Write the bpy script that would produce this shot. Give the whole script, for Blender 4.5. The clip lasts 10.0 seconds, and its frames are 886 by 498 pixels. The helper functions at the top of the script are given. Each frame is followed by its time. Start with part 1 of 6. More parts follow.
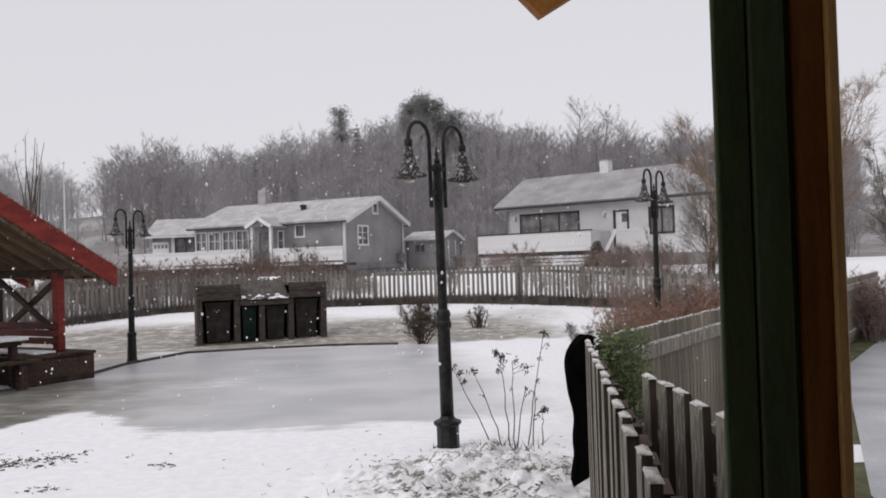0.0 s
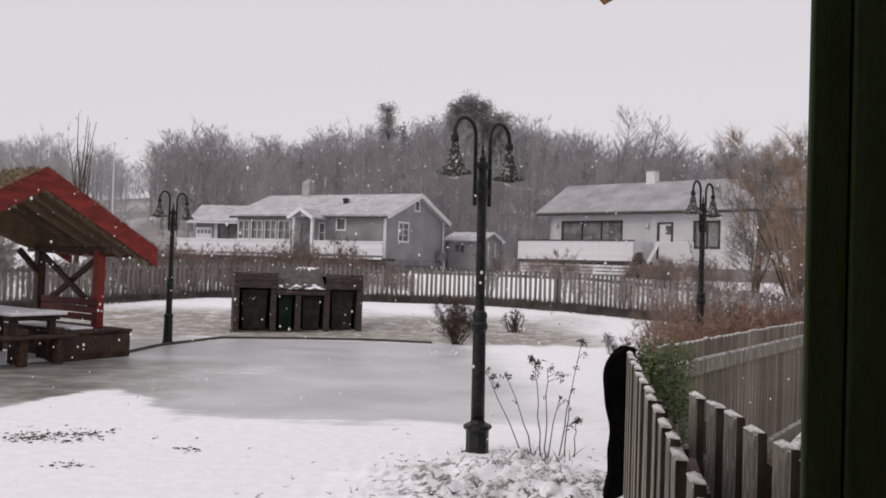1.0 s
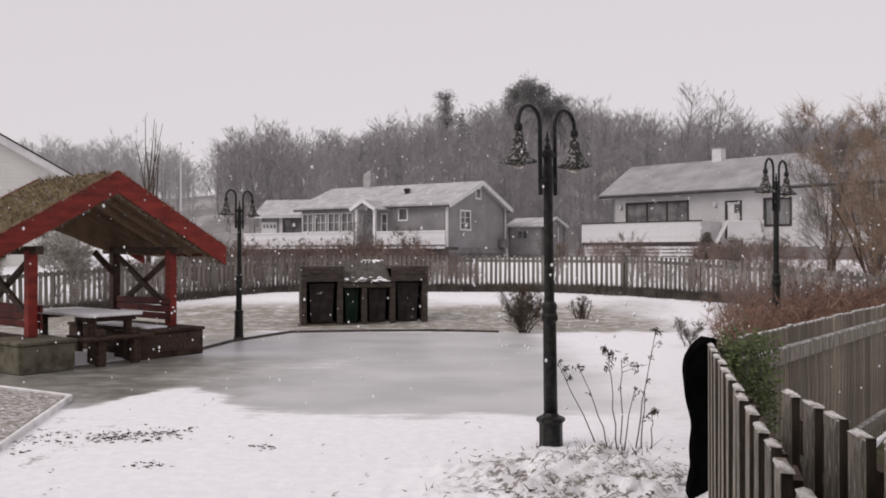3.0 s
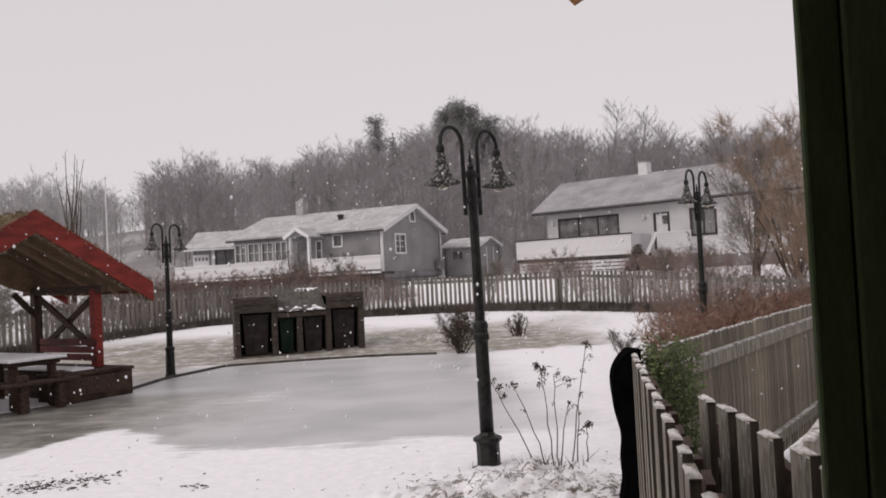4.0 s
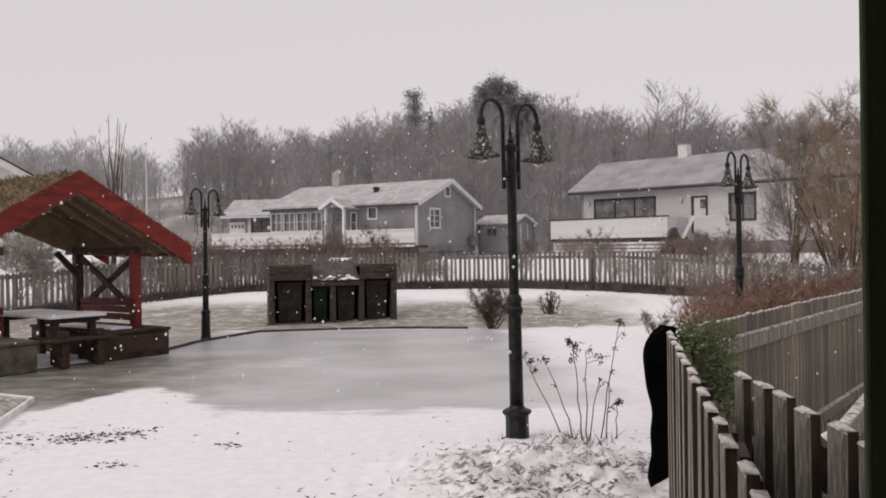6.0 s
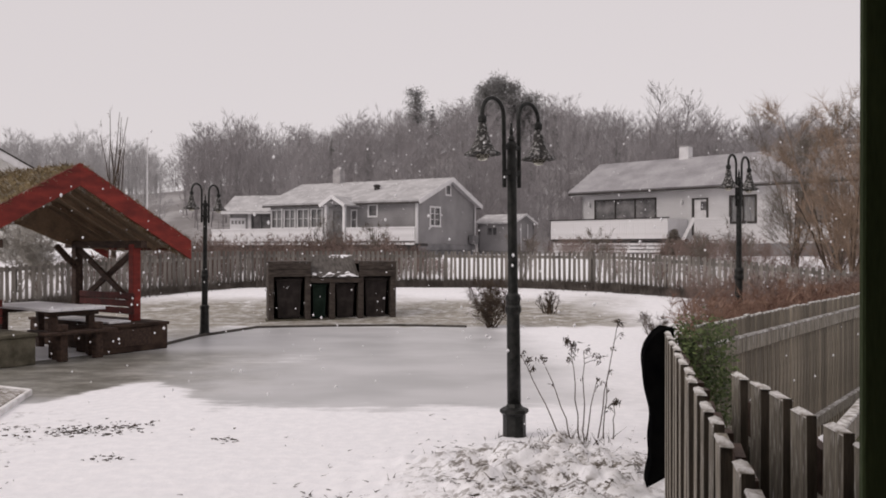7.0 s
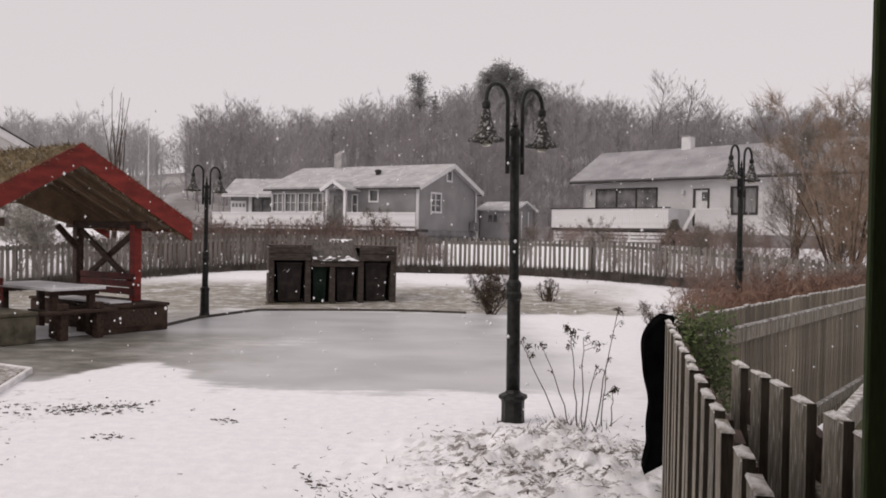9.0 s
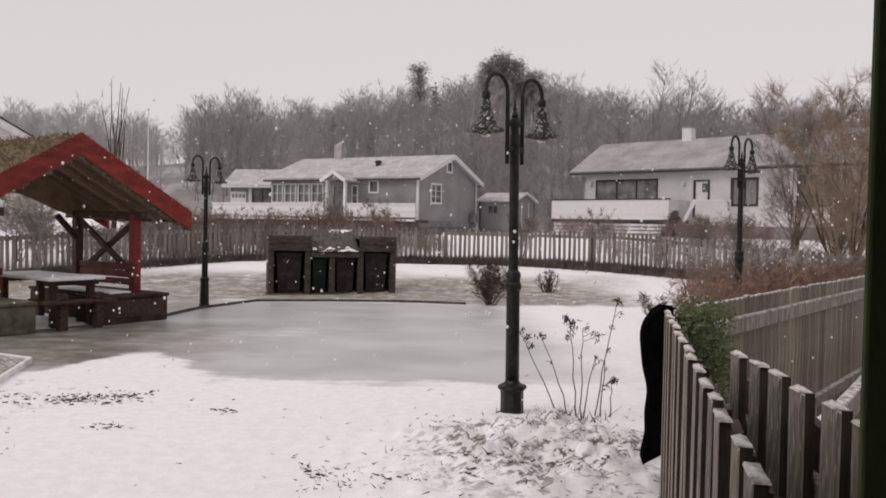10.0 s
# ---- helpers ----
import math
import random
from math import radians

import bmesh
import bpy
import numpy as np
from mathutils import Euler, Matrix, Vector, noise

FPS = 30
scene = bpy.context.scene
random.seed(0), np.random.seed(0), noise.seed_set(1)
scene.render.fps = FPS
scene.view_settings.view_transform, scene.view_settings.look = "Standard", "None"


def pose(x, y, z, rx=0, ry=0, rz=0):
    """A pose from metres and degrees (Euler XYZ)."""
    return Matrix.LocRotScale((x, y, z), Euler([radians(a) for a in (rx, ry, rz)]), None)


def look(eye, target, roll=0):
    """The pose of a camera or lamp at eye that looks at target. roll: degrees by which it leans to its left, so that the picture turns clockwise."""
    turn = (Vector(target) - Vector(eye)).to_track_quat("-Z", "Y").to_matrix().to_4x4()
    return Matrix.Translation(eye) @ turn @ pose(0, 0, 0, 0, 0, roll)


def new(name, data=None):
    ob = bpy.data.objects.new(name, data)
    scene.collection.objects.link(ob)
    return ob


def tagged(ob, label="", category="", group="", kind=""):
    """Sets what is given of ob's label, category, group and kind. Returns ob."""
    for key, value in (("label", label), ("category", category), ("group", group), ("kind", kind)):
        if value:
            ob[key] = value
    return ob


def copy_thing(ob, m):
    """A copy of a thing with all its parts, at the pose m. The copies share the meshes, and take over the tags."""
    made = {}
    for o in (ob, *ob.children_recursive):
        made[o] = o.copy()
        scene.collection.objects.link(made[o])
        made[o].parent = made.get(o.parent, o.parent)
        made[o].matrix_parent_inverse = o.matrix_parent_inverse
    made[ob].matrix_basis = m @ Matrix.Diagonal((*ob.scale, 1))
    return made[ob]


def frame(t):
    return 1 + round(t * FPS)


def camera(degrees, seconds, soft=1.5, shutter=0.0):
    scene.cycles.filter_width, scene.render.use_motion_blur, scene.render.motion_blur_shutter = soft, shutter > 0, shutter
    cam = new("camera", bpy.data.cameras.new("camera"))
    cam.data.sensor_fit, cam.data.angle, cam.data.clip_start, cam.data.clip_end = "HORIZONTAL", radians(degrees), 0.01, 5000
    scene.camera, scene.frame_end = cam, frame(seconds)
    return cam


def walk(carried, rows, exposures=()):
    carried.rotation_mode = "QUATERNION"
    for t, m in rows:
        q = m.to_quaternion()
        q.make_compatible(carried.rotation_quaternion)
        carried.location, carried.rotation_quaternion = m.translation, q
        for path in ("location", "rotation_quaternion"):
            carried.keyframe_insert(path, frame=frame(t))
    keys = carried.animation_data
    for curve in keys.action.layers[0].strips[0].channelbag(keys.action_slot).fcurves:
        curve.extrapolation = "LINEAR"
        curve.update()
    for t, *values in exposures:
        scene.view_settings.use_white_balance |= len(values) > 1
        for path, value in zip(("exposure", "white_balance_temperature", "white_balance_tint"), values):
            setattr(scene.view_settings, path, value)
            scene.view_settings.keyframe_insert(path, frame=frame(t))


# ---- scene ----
cam = camera(56.43, 10.0, soft=1.8)
PATH = [
    (0, -0.0143, -0.2498, 1.6344, 91.066, 1.712, -4.977),
    (0.5, 0.0147, -0.1448, 1.6126, 91.059, -1.540, -4.814),
    (1, -0.0107, -0.0841, 1.6175, 91.131, -1.858, -2.313),
    (1.5, -0.0436, -0.0075, 1.5979, 90.326, -0.469, -1.138),
    (2, -0.0736, 0.0312, 1.6058, 90.154, -0.388, 2.317),
    (2.2, -0.0799, 0.0249, 1.6115, 89.977, -0.368, 2.945),
    (3.3, -0.0208, -0.0056, 1.6862, 90.439, 1.008, 0.903),
    (3.5, 0.0001, -0.0134, 1.6945, 91.444, 2.260, -0.058),
    (4, 0.0321, 0.0148, 1.6633, 91.635, 2.881, -2.288),
    (4.5, 0.0143, 0.0082, 1.6466, 91.542, 1.789, -2.819),
    (5, 0.0045, -0.0013, 1.6333, 90.890, 1.282, -0.894),
    (5.5, 0.0018, -0.0051, 1.6310, 90.151, 1.029, -0.163),
    (7, 0.0085, -0.0012, 1.6208, 89.958, -0.077, -0.015),
    (7.5, 0.0081, -0.0001, 1.6185, 89.738, -0.369, -0.007),
    (8, 0.0031, -0.0062, 1.6160, 89.454, -0.550, 0.008),
    (8.5, -0.0013, -0.0052, 1.6124, 89.148, -0.708, -0.003),
    (9, -0.0055, -0.0082, 1.6115, 89.017, -1.038, -0.007),
    (9.5, -0.0039, -0.0046, 1.6075, 88.952, -1.182, -0.009),
    (10, -0.0000, -0.0004, 1.6052, 88.401, -1.136, -0.000),
]
walk(cam, [(r[0], pose(*r[1:])) for r in PATH], [(0, 0.1, 6400, 11), (0.7, 0.05, 6500, 13), (2.0, 0.05, 6620, 15), (5.0, 0.0, 6800, 15), (10, 0.0, 6850, 15)])

# ---- world and light: overcast with falling snow ----
world = bpy.data.worlds.new("overcast")
scene.world = world
world.use_nodes = True
wn, wl = world.node_tree.nodes, world.node_tree.links
wn.clear()
w_out = wn.new("ShaderNodeOutputWorld")
w_add = wn.new("ShaderNodeAddShader")
w_sky = wn.new("ShaderNodeTexSky")
w_sky.sky_type, w_sky.sun_disc = "NISHITA", False
w_sky.sun_elevation, w_sky.sun_rotation = radians(35), radians(200)
w_hs = wn.new("ShaderNodeHueSaturation")
w_hs.inputs["Saturation"].default_value = 0.25
w_b1, w_b2 = wn.new("ShaderNodeBackground"), wn.new("ShaderNodeBackground")
w_b1.inputs[1].default_value = 0.012
w_b2.inputs[0].default_value, w_b2.inputs[1].default_value = (0.985, 0.965, 1.0, 1), 0.62
wl.new(w_sky.outputs[0], w_hs.inputs["Color"])
wl.new(w_hs.outputs[0], w_b1.inputs[0])
wl.new(w_b1.outputs[0], w_add.inputs[0])
wl.new(w_b2.outputs[0], w_add.inputs[1])
wl.new(w_add.outputs[0], w_out.inputs[0])
sun = new("sun", bpy.data.lights.new("sun", "SUN"))
sun.data.energy, sun.data.angle, sun.data.color = 1.15, radians(40), (1.0, 0.97, 0.93)
sun.matrix_world = look((-42, -12, 42), (0, 10, 0))


# ---- materials ----
def material(name, c1, c2, scale=6.0, rough=0.8, metal=0.0, bump=0.2, fine=60.0, c3=None, stretch=(1, 1, 1), dist=0.01, spread=(0.35, 0.65), vary=0.0, spec=0.3, cover=(0.52, 0.6)):
    """Two colours by coarse noise, a fine grain over it, bump, optional snow or stain colour c3 in patches."""
    m = bpy.data.materials.new(name)
    m.use_nodes = True
    n, l = m.node_tree.nodes, m.node_tree.links
    b = n["Principled BSDF"]
    co = n.new("ShaderNodeTexCoord")
    mp = n.new("ShaderNodeMapping")
    mp.inputs["Scale"].default_value = stretch
    l.new(co.outputs["Object"], mp.inputs[0])
    t1, t2 = n.new("ShaderNodeTexNoise"), n.new("ShaderNodeTexNoise")
    for t, s in ((t1, scale), (t2, fine)):
        t.inputs["Scale"].default_value, t.inputs["Detail"].default_value = s, 5
        l.new(mp.outputs[0], t.inputs["Vector"])
    r = n.new("ShaderNodeValToRGB")
    r.color_ramp.elements[0].position, r.color_ramp.elements[1].position = spread
    r.color_ramp.elements[0].color, r.color_ramp.elements[1].color = (*c1, 1), (*c2, 1)
    l.new(t1.outputs[0], r.inputs[0])
    mx = n.new("ShaderNodeMix")
    mx.data_type, mx.blend_type = "RGBA", "OVERLAY"
    mx.inputs[0].default_value = 0.35
    l.new(r.outputs[0], mx.inputs[6])
    l.new(t2.outputs[0], mx.inputs[7])
    col = mx.outputs[2]
    if vary:
        oi = n.new("ShaderNodeObjectInfo")
        mr = n.new("ShaderNodeMapRange")
        mr.inputs[3].default_value, mr.inputs[4].default_value = 1 - vary, 1 + vary
        l.new(oi.outputs["Random"], mr.inputs[0])
        hs = n.new("ShaderNodeHueSaturation")
        l.new(mr.outputs[0], hs.inputs["Value"])
        l.new(col, hs.inputs["Color"])
        col = hs.outputs[0]
    if c3:
        t3 = n.new("ShaderNodeTexNoise")
        t3.inputs["Scale"].default_value, t3.inputs["Detail"].default_value = scale * 2.3, 6
        l.new(mp.outputs[0], t3.inputs["Vector"])
        r3 = n.new("ShaderNodeValToRGB")
        r3.color_ramp.elements[0].position, r3.color_ramp.elements[1].position = cover
        l.new(t3.outputs[0], r3.inputs[0])
        m3 = n.new("ShaderNodeMix")
        m3.data_type = "RGBA"
        l.new(r3.outputs[0], m3.inputs[0])
        l.new(col, m3.inputs[6])
        m3.inputs[7].default_value = (*c3, 1)
        col = m3.outputs[2]
    l.new(col, b.inputs["Base Color"])
    b.inputs["Roughness"].default_value, b.inputs["Metallic"].default_value = rough, metal
    b.inputs["Specular IOR Level"].default_value = spec
    if bump:
        bp = n.new("ShaderNodeBump")
        bp.inputs["Strength"].default_value, bp.inputs["Distance"].default_value = bump, dist
        l.new(t2.outputs[0], bp.inputs["Height"])
        l.new(bp.outputs[0], b.inputs["Normal"])
    return m


def siding(name, c1, c2, board=0.14, vertical=False):
    """Painted cladding: board joints as relief, faint weathering."""
    m = material(name, c1, c2, 0.8, 0.7, 0, 0.0, 25)
    n, l = m.node_tree.nodes, m.node_tree.links
    co = n["Texture Coordinate"]
    w = n.new("ShaderNodeTexWave")
    w.wave_type, w.bands_direction, w.wave_profile = "BANDS", "X" if vertical else "Z", "SAW"
    w.inputs["Scale"].default_value = 0.314 / board
    l.new(co.outputs["Object"], w.inputs[0])
    bp = n.new("ShaderNodeBump")
    bp.inputs["Strength"].default_value, bp.inputs["Distance"].default_value = 0.8, 0.02
    l.new(w.outputs["Fac"], bp.inputs["Height"])
    l.new(bp.outputs[0], n["Principled BSDF"].inputs["Normal"])
    return m


SNOW = material("snow", (0.80, 0.80, 0.83), (0.88, 0.87, 0.89), 3, 0.75, 0, 0.25, 25)
OLD_WOOD = material("weathered_wood", (0.125, 0.11, 0.088), (0.31, 0.28, 0.232), 5, 0.85, 0, 0.7, 40, c3=(0.46, 0.44, 0.41), stretch=(8, 8, 0.9), vary=0.22, cover=(0.57, 0.68))
# Shade on the near pickets' narrow side faces, painted as a darker colour.
SHADED_EDGE = material("shaded_picket_edge", (0.03, 0.024, 0.018), (0.075, 0.06, 0.045), 5, 0.8, 0, 0.5, 40, stretch=(8, 8, 0.7))
PLANK = material("damp_plank_wood", (0.13, 0.11, 0.082), (0.28, 0.245, 0.195), 5, 0.85, 0, 0.6, 40, stretch=(8, 8, 0.7), vary=0.3)
WOOD_END = material("snow_dusted_wood", (0.72, 0.71, 0.7), (0.2, 0.175, 0.145), 22, 0.85, 0, 0.5, 120)
FENCE_FAR = material("grey_picket_wood", (0.14, 0.128, 0.115), (0.28, 0.258, 0.235), 3, 0.85, 0, 0.4, 30, stretch=(3, 3, 0.5), vary=0.3)
RED = material("red_paint", (0.13, 0.014, 0.010), (0.25, 0.029, 0.02), 3, 0.55, 0, 0.35, 40, stretch=(1, 1, 3), vary=0.12)
RED_DARK = material("dark_red_paint", (0.06, 0.012, 0.010), (0.13, 0.022, 0.017), 5, 0.6, 0, 0.4, 40, vary=0.15)
# Dark timber; on the near fence's back pickets it paints the gaps' shade.
DARKWOOD = material("dark_wood_and_gap_shade", (0.035, 0.02, 0.015), (0.075, 0.045, 0.032), 4, 0.7, 0, 0.4, 50, stretch=(6, 1, 6))
UNDER = material("brown_ceiling_boards", (0.18, 0.125, 0.082), (0.3, 0.21, 0.14), 3, 0.75, 0, 0.4, 30, stretch=(1, 8, 1))
IRON = material("dark_cast_iron", (0.012, 0.013, 0.012), (0.03, 0.03, 0.028), 20, 0.45, 0.5, 0.3, 150)
IRON_SNOW = material("snow_dusted_iron", (0.015, 0.015, 0.014), (0.045, 0.04, 0.037), 17, 0.65, 0.1, 0.5, 150, c3=(0.27, 0.265, 0.26), cover=(0.52, 0.6))
LAMPGLASS = material("lamp_glass", (0.72, 0.70, 0.6), (0.8, 0.78, 0.68), 8, 0.12, 0, 0.0, 60)
LAMPGLASS.node_tree.nodes["Principled BSDF"].inputs["Transmission Weight"].default_value = 0.96
LAMPGLASS.node_tree.nodes["Principled BSDF"].inputs["IOR"].default_value = 1.03
CONCRETE = material("mossy_concrete", (0.07, 0.063, 0.044), (0.165, 0.148, 0.11), 5, 0.9, 0, 0.5, 60)
PLANTER = material("dark_wet_boards", (0.032, 0.021, 0.017), (0.075, 0.05, 0.038), 5, 0.8, 0, 0.5, 50, spec=0.12)
BIN_WOOD = material("dark_brown_boards", (0.034, 0.026, 0.022), (0.085, 0.068, 0.058), 5, 0.8, 0, 0.5, 60, stretch=(1, 1, 5))
LID = material("grey_brown_weathered_lid", (0.055, 0.048, 0.043), (0.12, 0.107, 0.097), 5, 0.85, 0, 0.5, 60, stretch=(5, 1, 1))
BIN_PLASTIC = material("black_bin_plastic", (0.03, 0.025, 0.024), (0.055, 0.046, 0.043), 6, 0.5, 0, 0.2, 120, spec=0.06)
GREEN_PLASTIC = material("green_bin_plastic", (0.013, 0.024, 0.018), (0.024, 0.04, 0.031), 6, 0.5, 0, 0.2, 120, spec=0.06)
SOD = material("dry_sod", (0.10, 0.075, 0.035), (0.23, 0.17, 0.085), 4, 0.95, 0, 0.9, 60, dist=0.04)
GRASS = material("dry_grass_blade", (0.095, 0.066, 0.034), (0.25, 0.185, 0.105), 5, 0.9, 0, 0.0, 30, c3=(0.42, 0.39, 0.34))
TWIG = material("bare_twig", (0.055, 0.038, 0.028), (0.10, 0.075, 0.055), 5, 0.9, 0, 0.0, 40)
TWIG_SNOW = material("snow_dusted_twig", (0.10, 0.085, 0.07), (0.2, 0.175, 0.15), 2, 0.9, 0, 0.0, 40)
TWIG_RED = material("reddish_twig", (0.13, 0.07, 0.053), (0.28, 0.18, 0.135), 2, 0.9, 0, 0.0, 40)
TWIG_PALE = material("frosted_twig", (0.3, 0.28, 0.25), (0.45, 0.43, 0.4), 2, 0.9, 0, 0.0, 40)
TWIG_TAN = material("tan_twig", (0.2, 0.145, 0.105), (0.36, 0.265, 0.2), 1.5, 0.9, 0, 0.0, 40)
HEDGE = material("red_brown_hedge_twig", (0.13, 0.088, 0.074), (0.25, 0.19, 0.168), 1.2, 0.9, 0, 0.0, 30)
# The far hill's grey haze is put into these two base colours.
WOODS_PALE = material("hazed_far_woods", (0.38, 0.37, 0.375), (0.53, 0.52, 0.525), 0.09, 0.95, 0, 0.0, 1.2)
WOODS = material("snowy_hazed_woods", (0.28, 0.262, 0.267), (0.415, 0.395, 0.401), 0.09, 0.95, 0, 0.0, 1.2)
def see_through(m, share):
    """Mixes in translucency so that both faces of a far twig shade alike and contrast drops."""
    n, l = m.node_tree.nodes, m.node_tree.links
    b, out = n["Principled BSDF"], n["Material Output"]
    tr, mix = n.new("ShaderNodeBsdfTranslucent"), n.new("ShaderNodeMixShader")
    mix.inputs[0].default_value = share
    l.new(b.inputs["Base Color"].links[0].from_socket, tr.inputs["Color"])
    l.new(b.outputs[0], mix.inputs[1])
    l.new(tr.outputs[0], mix.inputs[2])
    l.new(mix.outputs[0], out.inputs[0])


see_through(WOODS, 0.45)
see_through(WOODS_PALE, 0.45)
# Conifer colour is lightened too: haze painted into it.
PINE = material("hazed_conifer", (0.2, 0.198, 0.196), (0.32, 0.315, 0.31), 0.3, 0.95, 0, 0.0, 3)
see_through(PINE, 0.4)
SEED = material("dead_flower_head", (0.03, 0.022, 0.016), (0.08, 0.06, 0.045), 30, 0.95, 0, 0.5, 90)
IVY = material("ivy_leaf", (0.03, 0.052, 0.013), (0.12, 0.155, 0.055), 18, 0.6, 0, 0.2, 80)
BLACK = material("black_rubber", (0.0025, 0.0025, 0.003), (0.006, 0.006, 0.006), 8, 1.0, 0, 0.6, 160, spec=0.0)
DARK_GREEN = material("dark_green_paint", (0.04, 0.056, 0.026), (0.062, 0.084, 0.04), 5, 0.6, 0, 0.25, 60, stretch=(4, 4, 0.6), spec=0.06)
BROWN_PAINT = material("brown_stained_wood", (0.12, 0.044, 0.012), (0.2, 0.08, 0.023), 5, 0.55, 0, 0.25, 60, stretch=(6, 6, 0.6), spec=0.06)
OCHRE = material("ochre_wood_edge", (0.33, 0.18, 0.058), (0.45, 0.255, 0.09), 6, 0.5, 0, 0.25, 60, stretch=(6, 6, 0.6))
ORANGE_WOOD = material("orange_brown_wood", (0.26, 0.10, 0.018), (0.38, 0.16, 0.035), 6, 0.55, 0, 0.25, 60)
GREY_SIDING = siding("grey_siding", (0.225, 0.218, 0.22), (0.3, 0.29, 0.293))
WHITE_SIDING = siding("white_siding", (0.54, 0.53, 0.535), (0.62, 0.61, 0.615))
CREAM_SIDING = siding("cream_siding", (0.62, 0.61, 0.58), (0.7, 0.69, 0.66), 0.16)
WHITE_BOARDS = siding("white_rail_boards", (0.62, 0.61, 0.62), (0.74, 0.73, 0.74), 0.12, True)
WHITE = material("white_trim_paint", (0.58, 0.57, 0.575), (0.68, 0.67, 0.675), 3, 0.6, 0, 0.1, 40)
ROOF_SNOW = material("snow_dusted_roof", (0.36, 0.35, 0.355), (0.46, 0.45, 0.455), 0.9, 0.85, 0, 0.4, 14, c3=(0.5, 0.49, 0.495))
ROOF_GREY = material("frosted_roof_tiles", (0.25, 0.24, 0.25), (0.36, 0.35, 0.36), 0.8, 0.8, 0, 0.4, 14)
DARK_TRIM = material("dark_trim", (0.035, 0.03, 0.03), (0.06, 0.055, 0.05), 3, 0.7, 0, 0.1, 40)
FOUNDATION = material("grey_foundation", (0.15, 0.147, 0.15), (0.25, 0.243, 0.245), 1.5, 0.9, 0, 0.3, 20)
# Grey mottling stands for sky reflections, put into the panes' base colour.
PANE = material("sky_grey_window_glass", (0.1, 0.098, 0.1), (0.26, 0.25, 0.252), 1.2, 0.08, 0, 0.0, 10)
CURTAIN = material("curtained_glass", (0.15, 0.15, 0.152), (0.27, 0.265, 0.265), 2.2, 0.12, 0, 0.0, 10, stretch=(5, 5, 0.6))
CHIMNEY = material("grey_chimney", (0.3, 0.29, 0.29), (0.42, 0.4, 0.4), 3, 0.9, 0, 0.4, 20)
PATH_WET = material("wet_path", (0.36, 0.37, 0.39), (0.52, 0.53, 0.56), 1.3, 0.32, 0, 0.3, 40)
KERB = material("dark_timber_edging", (0.045, 0.04, 0.035), (0.10, 0.09, 0.08), 4, 0.85, 0, 0.4, 40)
BED = material("frozen_gravel_bed", (0.17, 0.15, 0.125), (0.34, 0.31, 0.28), 7, 0.95, 0, 0.7, 45, c3=(0.7, 0.69, 0.7), stretch=(1, 2.5, 1))
PALE_WOOD = material("snowy_table_boards", (0.62, 0.6, 0.59), (0.82, 0.81, 0.82), 4, 0.8, 0, 0.3, 40)
WEEDS = material("dark_dead_weeds", (0.06, 0.05, 0.043), (0.15, 0.13, 0.115), 2, 0.95, 0, 0.0, 40)


# ---- mesh helpers ----
def mesh_np(name, v, f, mat, smooth=False):
    """A triangle or quad mesh from arrays."""
    v, f = np.asarray(v, np.float32), np.asarray(f, np.int32)
    me = bpy.data.meshes.new(name)
    k = f.shape[1]
    me.vertices.add(len(v))
    me.vertices.foreach_set("co", v.ravel())
    me.loops.add(f.size)
    me.loops.foreach_set("vertex_index", f.ravel())
    me.polygons.add(len(f))
    me.polygons.foreach_set("loop_start", np.arange(0, f.size, k, dtype=np.int32))
    me.polygons.foreach_set("loop_total", np.full(len(f), k, np.int32))
    if smooth:
        me.polygons.foreach_set("use_smooth", np.ones(len(f), bool))
    me.update(calc_edges=True)
    me.validate()
    me.materials.append(mat)
    return me


def thing(name, m, label, category, group="", kind=""):
    ob = new(name)
    ob.matrix_world = m
    ob.empty_display_size = 0.1
    return tagged(ob, label, category, group, kind)


def part(name, bm, mat, parent=None, label="", smooth=False):
    me = bpy.data.meshes.new(name)
    bmesh.ops.recalc_face_normals(bm, faces=bm.faces)
    if smooth:
        for f in bm.faces:
            f.smooth = True
    bm.to_mesh(me)
    bm.free()
    me.materials.append(mat)
    ob = new(name, me)
    ob.parent = parent
    return tagged(ob, label)


def box(x0, x1, y0, y1, z0, z1, bevel=0.0, bm=None, m=None):
    """A box between two corners, with worn edges if bevel is given."""
    bm = bm or bmesh.new()
    mat = Matrix.LocRotScale(((x0 + x1) / 2, (y0 + y1) / 2, (z0 + z1) / 2), None, (abs(x1 - x0), abs(y1 - y0), abs(z1 - z0)))
    r = bmesh.ops.create_cube(bm, size=1, matrix=(m @ mat) if m else mat)
    if bevel:
        es = list({e for v in r["verts"] for e in v.link_edges})
        bmesh.ops.bevel(bm, geom=es, offset=bevel, segments=1, affect="EDGES")
    return bm


def beam(a, b, w, h, bevel=0.0, bm=None):
    """A rectangular bar from a to b, w wide across and h deep."""
    a, b = Vector(a), Vector(b)
    d = b - a
    m = Matrix.Translation((a + b) / 2) @ d.to_track_quat("X", "Z").to_matrix().to_4x4()
    return box(-d.length / 2, d.length / 2, -w / 2, w / 2, -h / 2, h / 2, bevel, bm, m)


def prism(points, y0, y1, bm=None):
    """An outline in x and z, drawn out from y0 to y1."""
    bm = bm or bmesh.new()
    a = [bm.verts.new((x, y0, z)) for x, z in points]
    b = [bm.verts.new((x, y1, z)) for x, z in points]
    k = len(points)
    bm.faces.new(a)
    bm.faces.new(b[::-1])
    for i in range(k):
        bm.faces.new((a[i], b[i], b[(i + 1) % k], a[(i + 1) % k]))
    return bm


